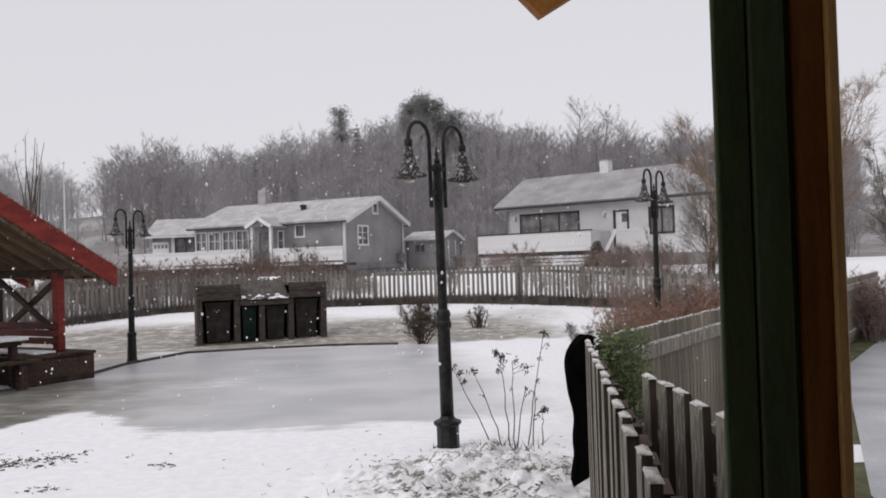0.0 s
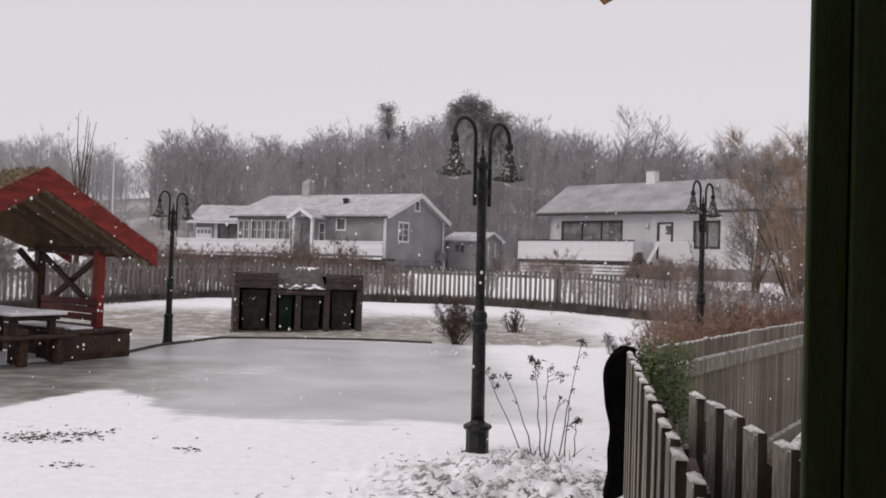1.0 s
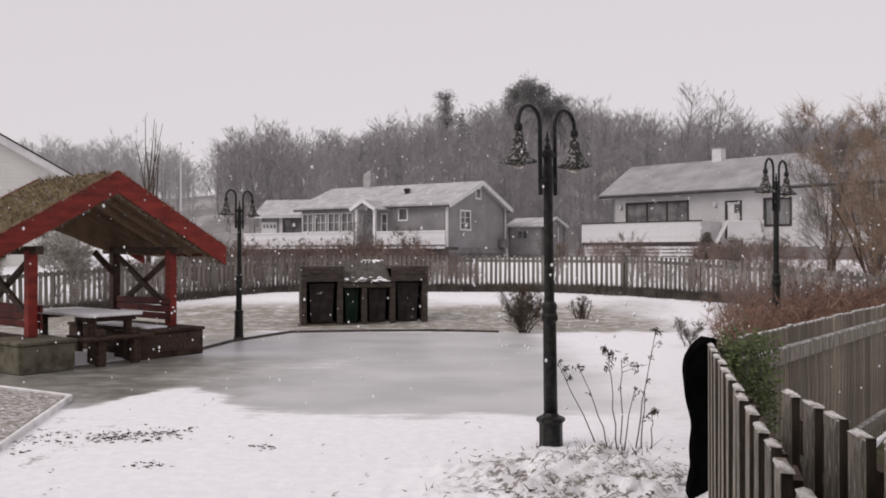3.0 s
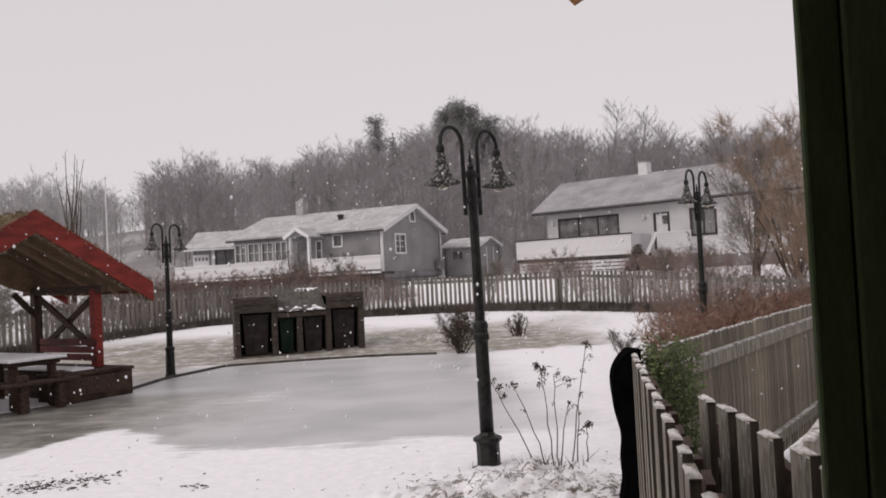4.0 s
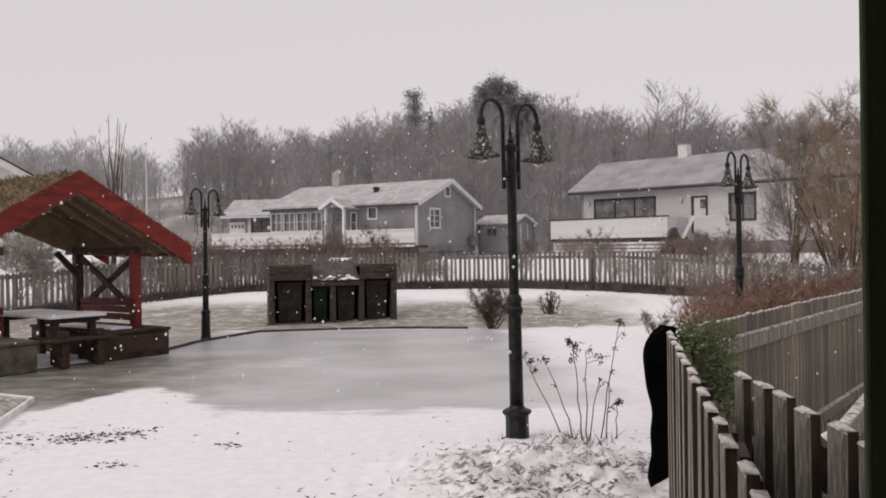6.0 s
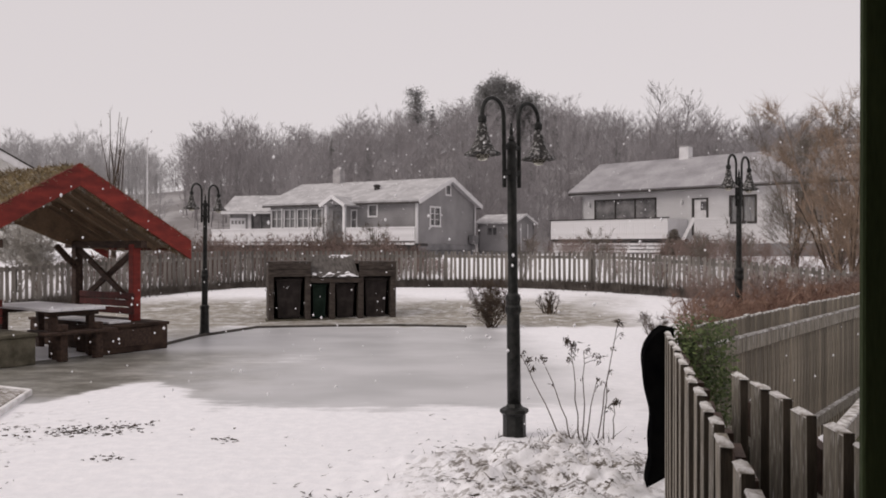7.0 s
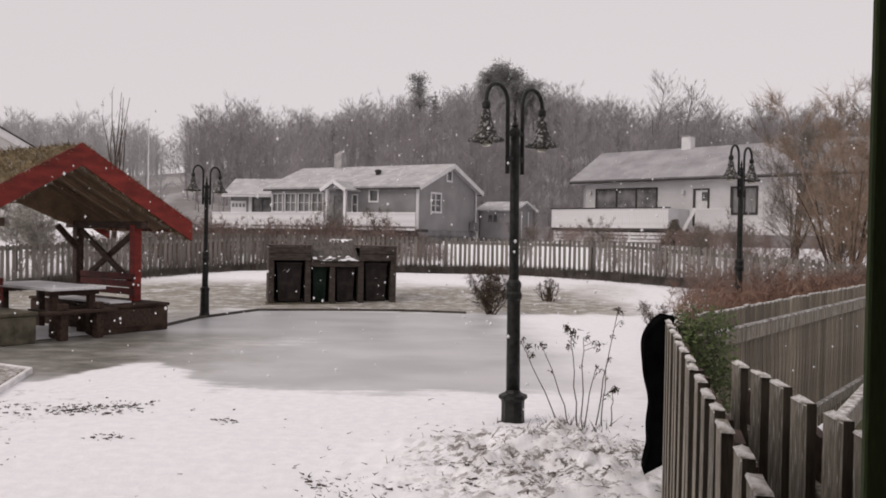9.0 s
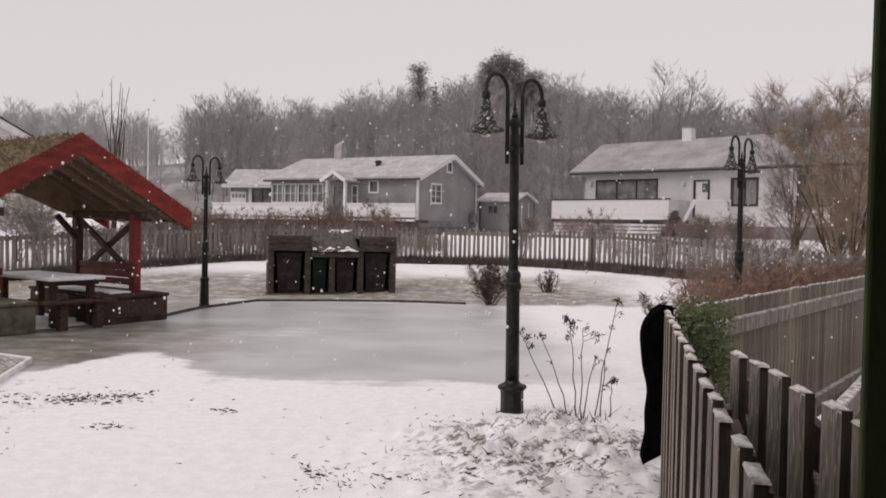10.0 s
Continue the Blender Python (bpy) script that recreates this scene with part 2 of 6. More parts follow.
def turned(profile, n=20, bm=None, centre=(0, 0)):
    """A body of revolution round z from (radius, height) pairs."""
    bm = bm or bmesh.new()
    rings = [[bm.verts.new((centre[0] + r * math.cos(2 * math.pi * i / n), centre[1] + r * math.sin(2 * math.pi * i / n), z)) for i in range(n)] for r, z in profile]
    for p, q in zip(rings, rings[1:]):
        for i in range(n):
            bm.faces.new((p[i], p[(i + 1) % n], q[(i + 1) % n], q[i]))
    bm.faces.new(rings[0][::-1])
    bm.faces.new(rings[-1])
    return bm


def pipe(points, r, n=10, bm=None):
    """A round tube along points; r is one radius or one for each point."""
    bm = bm or bmesh.new()
    pts = [Vector(p) for p in points]
    rs = r if isinstance(r, (list, tuple)) else [r] * len(pts)
    rings = []
    for i, p in enumerate(pts):
        d = (pts[min(i + 1, len(pts) - 1)] - pts[max(i - 1, 0)]).normalized()
        s = d.cross(Vector((0, 1, 0.01))).normalized()
        t = d.cross(s)
        rings.append([bm.verts.new(p + rs[i] * (s * math.cos(2 * math.pi * k / n) + t * math.sin(2 * math.pi * k / n))) for k in range(n)])
    for p, q in zip(rings, rings[1:]):
        for k in range(n):
            bm.faces.new((p[k], p[(k + 1) % n], q[(k + 1) % n], q[k]))
    bm.faces.new(rings[0][::-1])
    bm.faces.new(rings[-1])
    return bm


# ---- the lie of the land ----
def smooth_step(t):
    t = np.clip(t, 0, 1)
    return t * t * (3 - 2 * t)


CLODS = np.random.RandomState(5).rand(64, 64)


def rough_noise(x, y):
    """Smooth lattice noise between 0 and 1."""
    i, j = np.floor(x).astype(int), np.floor(y).astype(int)
    u, v = x - i, y - j
    u, v = u * u * (3 - 2 * u), v * v * (3 - 2 * v)
    a, b = CLODS[i % 64, j % 64], CLODS[(i + 1) % 64, j % 64]
    c, d = CLODS[i % 64, (j + 1) % 64], CLODS[(i + 1) % 64, (j + 1) % 64]
    return (a * (1 - u) + b * u) * (1 - v) + (c * (1 - u) + d * u) * v


def land(x, y):
    """Height of the ground: a flat yard, a bank up to the fence, a gentle rise to the houses, a wooded hill."""
    x, y = np.asarray(x, float), np.asarray(y, float)
    h = 0.48 * smooth_step((y - 17.2) / 7.0) + 0.75 * smooth_step((y - 24.5) / 14)
    top = 10.3 + 5.4 * np.exp(-((x - 8) / 17) ** 2) - 2.0 * smooth_step((-x - 22) / 25) - 1.0 * smooth_step((x - 17) / 14)
    h = h + top * smooth_step((y - 64) / 62)
    mound = 0.22 * np.exp(-((x - 0.7) / 0.95) ** 2 - ((y - 5.55) / 0.85) ** 2)
    lump = 0.5 * rough_noise(x * 3.1, y * 3.1) + 0.45 * np.abs(2 * rough_noise(x * 7.3 + 9, y * 7.3) - 1) + 0.4 * np.abs(2 * rough_noise(x * 15 + 3, y * 15) - 1)
    drift = 0.018 * rough_noise(x * 1.3, y * 1.3) * smooth_step((8.0 - y) / 2)
    return h + drift + mound * (0.35 + 1.35 * lump)


def ground_z(x, y):
    return float(land(x, y))


gx = np.unique(np.round(np.concatenate([-np.geomspace(12, 420, 26)[::-1], np.arange(-12, -3, 0.4), np.arange(-3, 3.2, 0.045), np.arange(3.2, 12, 0.4), np.geomspace(12, 420, 26)]), 3))
gy = np.unique(np.round(np.concatenate([-np.geomspace(1, 120, 14)[::-1], np.arange(-1, 3.6, 0.4), np.arange(3.6, 8, 0.045), np.arange(8, 9, 0.1), np.arange(9, 30, 0.4), np.arange(30, 66, 2.0), np.arange(66, 140, 3.0), np.geomspace(142, 900, 14)]), 3))
GX, GY = np.meshgrid(gx, gy)
GV = np.stack([GX, GY, land(GX, GY)], -1).reshape(-1, 3)
nx = len(gx)
gi = (np.arange(len(gy) - 1)[:, None] * nx + np.arange(nx - 1)[None]).ravel()
GF = np.stack([gi, gi + 1, gi + nx + 1, gi + nx], 1)


def ground_material():
    """Snow over the yard, a sheet of grey ice, thawed lawn beyond it, dirt thrown up on the heap, brown floor in the
    woods lightened by painted haze.
    """
    m = bpy.data.materials.new("snowy_ground")
    m.use_nodes = True
    n, l = m.node_tree.nodes, m.node_tree.links
    b = n["Principled BSDF"]
    geo = n.new("ShaderNodeNewGeometry")
    sep = n.new("ShaderNodeSeparateXYZ")
    l.new(geo.outputs["Position"], sep.inputs[0])
    X, Y = sep.outputs[0], sep.outputs[1]

    def op(kind, a, c=0.0, clamp=False):
        q = n.new("ShaderNodeMath")
        q.operation, q.use_clamp = kind, clamp
        for i, v in enumerate((a, c)):
            if isinstance(v, (int, float)):
                q.inputs[i].default_value = v
            else:
                l.new(v, q.inputs[i])
        return q.outputs[0]

    def noise_at(scale, detail=5, rough=0.55, stretch=(1, 1, 1)):
        mp = n.new("ShaderNodeMapping")
        mp.inputs["Scale"].default_value = stretch
        l.new(geo.outputs["Position"], mp.inputs[0])
        t = n.new("ShaderNodeTexNoise")
        t.inputs["Scale"].default_value, t.inputs["Detail"].default_value, t.inputs["Roughness"].default_value = scale, detail, rough
        l.new(mp.outputs[0], t.inputs["Vector"])
        return t.outputs[0]

    def ramp(v, lo, hi):
        q = n.new("ShaderNodeMapRange")
        q.clamp = True
        q.interpolation_type = "SMOOTHSTEP"
        l.new(v, q.inputs[0])
        q.inputs[1].default_value, q.inputs[2].default_value = lo, hi
        return q.outputs[0]

    def blend(f, a, c):
        q = n.new("ShaderNodeMix")
        q.data_type = "RGBA"
        l.new(f, q.inputs[0])
        for i, v in ((6, a), (7, c)):
            if isinstance(v, tuple):
                q.inputs[i].default_value = (*v, 1)
            else:
                l.new(v, q.inputs[i])
        return q.outputs[2]

    big, mid, fine, grit = noise_at(0.35), noise_at(1.6), noise_at(9), noise_at(45)
    wob = op("MULTIPLY", op("SUBTRACT", big, 0.5), 3.2)
    wob2 = op("MULTIPLY", op("SUBTRACT", mid, 0.5), 1.3)
    # snow
    col = blend(ramp(fine, 0.35, 0.7), (0.83, 0.825, 0.85), (0.9, 0.89, 0.91))
    # ice: between the swept front edge and the timber edging
    tongue = op("DIVIDE", op("ADD", X, 3.5), 0.8)
    tongue = op("POWER", 2.718, op("MULTIPLY", op("MULTIPLY", tongue, tongue), -1.0))
    tongue = op("MULTIPLY", tongue, ramp(op("ADD", X, op("MULTIPLY", wob2, 0.5)), -4.5, -3.7))
    front = op("SUBTRACT", op("ADD", Y, op("ADD", op("MULTIPLY", wob2, 0.6), op("MULTIPLY", op("SUBTRACT", noise_at(2.4, 7, 0.65, (0.5, 1.6, 1)), 0.5), 1.5))), op("MULTIPLY", tongue, 1.5))
    ice = op("MULTIPLY", ramp(front, 8.25, 8.65), op("SUBTRACT", 1.0, ramp(op("ADD", Y, op("MULTIPLY", wob2, 0.12)), 16.6, 17.3), True))
    ice = op("MULTIPLY", ice, op("SUBTRACT", 1.0, ramp(op("ADD", X, wob), 0.6, 2.2), True))
    ice_col = blend(ramp(noise_at(0.6, 5, 0.5, (1, 1.4, 1)), 0.3, 0.7), (0.42, 0.42, 0.425), (0.57, 0.565, 0.575))
    sx, sy = op("DIVIDE", op("ADD", X, 2.7), 1.1), op("DIVIDE", op("SUBTRACT", Y, 12.1), 0.55)
    streak = op("POWER", 2.718, op("MULTIPLY", op("ADD", op("MULTIPLY", sx, sx), op("MULTIPLY", sy, sy)), -1.0))
    streak = op("MULTIPLY", ramp(streak, 0.25, 0.6), ramp(noise_at(1.4, 6, 0.6, (0.9, 6, 1)), 0.5, 0.6))
    ice_col = blend(op("MULTIPLY", streak, 0.85), ice_col, (0.8, 0.795, 0.81))
    frost = ramp(noise_at(0.9, 8, 0.7, (0.6, 2.2, 1)), 0.5, 0.8)
    ice_col = blend(op("MULTIPLY", frost, 0.45), ice_col, (0.68, 0.675, 0.69))
    damp = op("MULTIPLY", op("SUBTRACT", 1.0, ramp(op("ADD", X, op("MULTIPLY", wob2, 2.0)), -4.4, -1.6), True), ramp(op("ADD", Y, wob2), 8.3, 9.4))
    damp = op("MULTIPLY", damp, op("SUBTRACT", 1.0, ramp(Y, 12.4, 13.4), True))
    ice_col = blend(op("MULTIPLY", damp, 0.85), ice_col, blend(ramp(noise_at(2.6, 9, 0.72, (0.8, 1.5, 1)), 0.4, 0.72), (0.105, 0.098, 0.072), (0.4, 0.385, 0.345)))
    col = blend(ice, col, ice_col)
    # thawed lawn behind the edging
    lawn = op("MULTIPLY", ramp(op("ADD", Y, op("MULTIPLY", wob2, 1.2)), 16.8, 17.5), op("SUBTRACT", 1.0, ramp(op("ADD", Y, wob), 20.2, 22.2), True))
    lawn = op("MULTIPLY", lawn, op("SUBTRACT", 1.0, ramp(op("ADD", X, wob), 2.9, 4.9), True))
    lawn2 = op("MULTIPLY", ramp(op("SUBTRACT", op("MULTIPLY", X, -1.0), 4.0), 0.2, 0.9), ramp(Y, 14.4, 15.2))
    lawn = op("MAXIMUM", lawn, op("MULTIPLY", lawn2, op("SUBTRACT", 1.0, ramp(op("ADD", Y, wob), 19.5, 21.5), True)))
    grass = blend(ramp(noise_at(6, 6, 0.7, (1, 2, 1)), 0.35, 0.65), (0.18, 0.16, 0.125), (0.38, 0.355, 0.315))
    grass = blend(ramp(noise_at(2.6, 8, 0.72, (0.9, 1.25, 1)), 0.46, 0.75), grass, (0.76, 0.755, 0.77))
    col = blend(lawn, col, grass)
    # dirt and leaves on the shovelled heap
    dx, dy = op("DIVIDE", op("SUBTRACT", X, 0.8), 1.1), op("DIVIDE", op("SUBTRACT", Y, 5.5), 1.25)
    heap = op("SUBTRACT", 1.0, ramp(op("SQRT", op("ADD", op("MULTIPLY", dx, dx), op("MULTIPLY", dy, dy))), 0.5, 1.15), True)
    spots = op("MULTIPLY", ramp(noise_at(13, 8, 0.75, (0.8, 1.4, 1)), 0.5, 0.56), ramp(noise_at(2.2, 4), 0.36, 0.56))
    col = blend(op("MULTIPLY", heap, op("MULTIPLY", spots, 0.95)), col, (0.11, 0.088, 0.066))
    veil = op("MULTIPLY", heap, ramp(noise_at(4, 7, 0.7), 0.42, 0.75))
    col = blend(op("MULTIPLY", veil, 0.5), col, (0.42, 0.39, 0.355))
    # scattered soil on the left of the yard
    soil = op("MULTIPLY", op("SUBTRACT", 1.0, ramp(op("ADD", X, wob2), -3.7, -3.0), True), ramp(noise_at(5, 7, 0.7), 0.55, 0.63))
    soil = op("MULTIPLY", soil, op("MULTIPLY", ramp(Y, 4.5, 5.4), op("SUBTRACT", 1.0, ramp(Y, 7.4, 8.6), True)))
    col = blend(op("MULTIPLY", soil, 0.7), col, (0.14, 0.125, 0.11))
    # beyond the houses: brown floor under the trees, haze painted into its colour
    wood = ramp(op("ADD", op("ADD", Y, op("MULTIPLY", wob, 4.0)), op("MULTIPLY", op("MINIMUM", op("ADD", X, 12.0), 0.0), 0.9)), 57, 64)
    floor_c = blend(ramp(noise_at(0.12, 6, 0.65), 0.45, 0.62), (0.24, 0.225, 0.222), (0.40, 0.385, 0.385))
    col = blend(wood, col, floor_c)
    l.new(col, b.inputs["Base Color"])
    rough = op("SUBTRACT", 0.8, op("MULTIPLY", ice, 0.42))
    l.new(rough, b.inputs["Roughness"])
    bp = n.new("ShaderNodeBump")
    bp.inputs["Strength"].default_value, bp.inputs["Distance"].default_value = 0.26, 0.05
    hgt = op("ADD", op("MULTIPLY", fine, op("SUBTRACT", 1.0, ice)), op("MULTIPLY", op("MULTIPLY", grit, op("SUBTRACT", 1.0, ice)), 0.3))
    hgt = op("ADD", hgt, op("MULTIPLY", op("MULTIPLY", heap, noise_at(24, 6, 0.7)), 1.1))
    l.new(hgt, bp.inputs["Height"])
    l.new(bp.outputs[0], b.inputs["Normal"])
    return m


ground = new("ground", mesh_np("ground", GV, GF, ground_material(), True))
tagged(ground, "snowy yard with a sheet of grey ice and thawed lawn", "ground", kind="structure")


# ---- plants ----
class Sprig:
    """Collects tapered three-sided limbs and thin twig blades."""

    def __init__(self, seed):
        self.r, self.v, self.f, self.n = random.Random(seed), [], [], 0

    def limb(self, a, b, ra, rb):
        d = (b - a).normalized()
        s = d.orthogonal().normalized()
        t = d.cross(s)
        for p, r in ((a, ra), (b, rb)):
            for k in range(3):
                w = 2.0944 * k
                self.v.append(p + r * (s * math.cos(w) + t * math.sin(w)))
        i = self.n
        for k in range(3):
            j = (k + 1) % 3
            self.f += [(i + k, i + j, i + 3 + j), (i + k, i + 3 + j, i + 3 + k)]
        self.n += 6

    def blade(self, a, b, w):
        s = (b - a).cross(Vector((self.r.uniform(-1, 1), self.r.uniform(-1, 1), self.r.uniform(-1, 1)))).normalized() * w
        self.v += [a - s, a + s, b]
        self.f.append((self.n, self.n + 1, self.n + 2))
        self.n += 3

    def wander(self, a, d, length, r, steps, lift, wob):
        """A limb of several steps; returns its points."""
        pts, p = [a], a
        for k in range(steps):
            d = (d + Vector((self.r.gauss(0, wob), self.r.gauss(0, wob), self.r.gauss(0, wob) + lift))).normalized()
            q = p + d * (length / steps)
            self.limb(p, q, r * (1 - k / steps * 0.8), r * (1 - (k + 1) / steps * 0.8))
            pts.append(q)
            p = q
        return pts, d

    def arrays(self):
        return np.array([tuple(v) for v in self.v], np.float32), np.array(self.f, np.int32)


def bare_tree(seed, height, r0, limbs, reach, twigs, twig_len, twig_w, lift=0.18, low=0.25, stems=1, lean=0.06, sub=4, tilt=0.9, fan=0.6, thin=False):
    s = Sprig(seed)
    R = s.r
    for _ in range(stems):
        d0 = Vector((R.gauss(0, lean), R.gauss(0, lean), 1)).normalized()
        base = Vector((R.gauss(0, 0.05), R.gauss(0, 0.05), -0.05)) if stems > 1 else Vector((0, 0, -0.1))
        hh = height * R.uniform(0.75, 1) if stems > 1 else height
        trunk, _d = s.wander(base, d0, hh, r0, 6, 0.04, 0.06)
        for k in range(limbs):
            t = low + (1 - low) * (k + R.random()) / limbs
            i = min(int(t * 6), 5)
            a = trunk[i].lerp(trunk[i + 1], t * 6 - i)
            az = R.uniform(0, 6.283)
            d = Vector((math.cos(az) * tilt, math.sin(az) * tilt, R.uniform(0.3, 0.9))).normalized()
            ln = height * reach * (1.15 - 0.75 * t) * R.uniform(0.7, 1.15)
            pts, dd = s.wander(a, d, ln, r0 * (1.05 - t) * 0.5 + r0 * 0.06, 3, lift, 0.12)
            for q in range(sub):
                u = R.uniform(0.3, 1) * 3
                j = min(int(u), 2)
                b = pts[j].lerp(pts[j + 1], u - j)
                d2 = (dd + Vector((R.gauss(0, 0.6), R.gauss(0, 0.6), R.gauss(0.1, 0.45)))).normalized()
                if thin:
                    e2 = ln * R.uniform(0.3, 0.55)
                    pt2, d3 = [b, b + d2 * e2 * 0.5, b + d2 * e2], d2
                    s.blade(b, pt2[2], r0 * 0.25)
                else:
                    pt2, d3 = s.wander(b, d2, ln * R.uniform(0.3, 0.55), r0 * 0.1, 2, lift, 0.15)
                for w in range(twigs):
                    e = pt2[0].lerp(pt2[2], R.uniform(0.2, 1))
                    d4 = (d3 * 0.7 + Vector((R.gauss(0, fan), R.gauss(0, fan), R.gauss(0.1, fan)))).normalized()
                    s.blade(e, e + d4 * twig_len * R.uniform(0.5, 1.2), twig_w)
    return s.arrays()


def conifer(seed, height, width, layers=16, per=14):
    s = Sprig(seed)
    R = s.r
    s.limb(Vector((0, 0, -0.2)), Vector((0, 0, height * 0.97)), height * 0.016, height * 0.003)
    for k in range(layers):
        t = 0.12 + 0.88 * k / layers
        for _ in range(per):
            az = R.uniform(0, 6.283)
            ln = width * (1.03 - t) * R.uniform(0.6, 1.15) + 0.15
            a = Vector((0, 0, height * (t + R.uniform(-0.03, 0.03))))
            b = a + Vector((math.cos(az) * ln, math.sin(az) * ln, -ln * R.uniform(0.0, 0.45)))
            s.blade(a, b, ln * 0.13)
            for _q in range(3):
                c = a.lerp(b, R.uniform(0.3, 1))
                s.blade(c, c + Vector((R.gauss(0, 0.25), R.gauss(0, 0.25), R.gauss(-0.15, 0.15))) * ln, ln * 0.1)
    return s.arrays()


def scots_pine(seed, height, width):
    """A bare red-brown stem with an uneven crown of needle tufts high up."""
    s = Sprig(seed)
    R = s.r
    trunk, _d = s.wander(Vector((0, 0, -0.2)), Vector((0, 0, 1)), height, height * 0.022, 6, 0.1, 0.05)
    for k in range(44):
        t = R.uniform(0.36, 1)
        i = min(int(t * 6), 5)
        a = trunk[i].lerp(trunk[i + 1], t * 6 - i)
        az = R.uniform(0, 6.283)
        ln = width * R.uniform(0.45, 0.95) * math.sqrt(max(0.08, 1 - ((t - 0.68) / 0.36) ** 2))
        pts, d = s.wander(a, Vector((math.cos(az), math.sin(az), 0.25)).normalized(), ln, 0.05, 2, 0.15, 0.15)
        for _q in range(60):
            c = pts[0].lerp(pts[2], R.uniform(0.2, 1.05)) + Vector((R.gauss(0, 0.3), R.gauss(0, 0.3), R.gauss(0.05, 0.3))) * width * 0.5
            s.blade(c, c + Vector((R.gauss(0, 1), R.gauss(0, 1), R.gauss(0.3, 0.7))).normalized() * width * 0.24, width * 0.016)
    return s.arrays()


def scatter(kinds, places):
    """Joins turned and scaled copies of the templates into one pair of arrays."""
    vs, fs, n = [], [], 0
    for k, x, y, z, turn, sc in places:
        v, f = kinds[k]
        c, s = math.cos(turn), math.sin(turn)
        w = np.empty_like(v)
        w[:, 0], w[:, 1], w[:, 2] = (v[:, 0] * c - v[:, 1] * s) * sc + x, (v[:, 0] * s + v[:, 1] * c) * sc + y, v[:, 2] * sc + z
        vs.append(w)
        fs.append(f + n)
        n += len(v)
    return np.concatenate(vs), np.concatenate(fs)


def plant(name, arrays, mat, x, y, label, category, group="", z=None, turn=0.0):
    ob = new(name, mesh_np(name, *arrays, mat))
    ob.matrix_world = pose(x, y, ground_z(x, y) if z is None else z, 0, 0, turn)
    return tagged(ob, label, category, group)


# woods on the hill
def far_tree(seed, height, limbs=17, rise=0.75, round_top=0.6, twig=0.85):
    """A leafless tree seen from afar: a stem, limbs that sweep upward, fine upright twigs filling an oval crown."""
    s = Sprig(seed)
    R = s.r
    trunk, _d = s.wander(Vector((0, 0, -0.3)), Vector((R.gauss(0, 0.04), R.gauss(0, 0.04), 1)).normalized(), height * 0.93, height * 0.011, 5, 0.08, 0.05)
    for k in range(limbs):
        t = 0.14 + 0.84 * (k + R.random()) / limbs
        i = min(int(t * 5), 4)
        a = trunk[i].lerp(trunk[i + 1], t * 5 - i)
        az = R.uniform(0, 6.283)
        up = rise * R.uniform(0.6, 1.5)
        ln = height * 0.27 * math.sqrt(max(0.05, 1 - (abs(t - 0.42) / 0.66) ** 2)) * R.uniform(0.7, 1.2) * (round_top + 0.4)
        d = Vector((math.cos(az), math.sin(az), up)).normalized()
        b = a + d * ln
        s.blade(a, b, height * 0.003)
        for q in range(3):
            c = a.lerp(b, R.uniform(0.25, 0.95))
            d2 = (d + Vector((R.gauss(0, 0.5), R.gauss(0, 0.5), R.uniform(0.1, 0.8)))).normalized()
            e = c + d2 * ln * R.uniform(0.3, 0.6)
            s.blade(c, e, height * 0.0014)
            for w in range(11):
                g = c.lerp(e, R.uniform(0.1, 1))
                d3 = (d2 + Vector((R.gauss(0, 0.55), R.gauss(0, 0.55), R.uniform(0.0, 0.9)))).normalized()
                s.blade(g, g + d3 * twig * R.uniform(0.4, 1.1), 0.0095)
    return s.arrays()


def crown_line(q):
    """How steeply the tops of the woods stand above the eye, by bearing: tree heights shaped to fit the skyline in the
    camera's view.
    """
    return float(np.interp(q, [-0.55, -0.46, -0.40, -0.36, -0.33, -0.30, -0.25, -0.21, -0.15, -0.10, -0.06, -0.02, 0.02, 0.06, 0.10, 0.14, 0.19, 0.24, 0.30, 0.36, 0.42, 0.6],
                           [0.142, 0.152, 0.135, 0.128, 0.118, 0.148, 0.165, 0.155, 0.154, 0.16, 0.163, 0.17, 0.183, 0.195, 0.188, 0.18, 0.172, 0.168, 0.17, 0.165, 0.168, 0.16]))


R = random.Random(11)
far_kinds = [far_tree(40 + k, 8.6, 17, (0.6, 0.9, 0.75)[k % 3], (0.5, 0.75, 0.62)[k % 3]) for k in range(6)]
far_kinds += [far_tree(60 + k, 5.0, 11, 0.8, 0.85, 0.7) for k in range(3)]
spots = []
for n_tree in range(2700):
    crest = n_tree >= 2000
    y = R.uniform(112, 136) if crest else R.uniform(61, 134)
    q = R.uniform(-0.62, 0.62)
    x = q * y
    if -0.345 < q < -0.312 and R.random() < 0.75:
        continue
    if (-0.36 < q < -0.2 and y < 80) or (q < -0.36 and (y < 92 or R.random() < 0.25)):
        continue
    k = R.randrange(6) if crest or R.random() < (0.4 if y < 80 else 0.75) else 6 + R.randrange(3)
    z = ground_z(x, y) - 0.1
    tall = 1.62 + crown_line(q) * y + 0.9 * math.sin(61 * q + 2) * math.sin(37 * q) + R.gauss(-1.4, 1.1) - z
    sc = min(R.uniform(0.65, 1.12), max(0.3, tall / 9.0))
    if crest:
        sc = min(1.3, max(0.4, tall / 9.0))
    spots.append((k, x, y, z, R.uniform(0, 6.28), sc))
# Left of this bearing the painted haze is paler still.
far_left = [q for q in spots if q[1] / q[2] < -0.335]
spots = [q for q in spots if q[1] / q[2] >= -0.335]
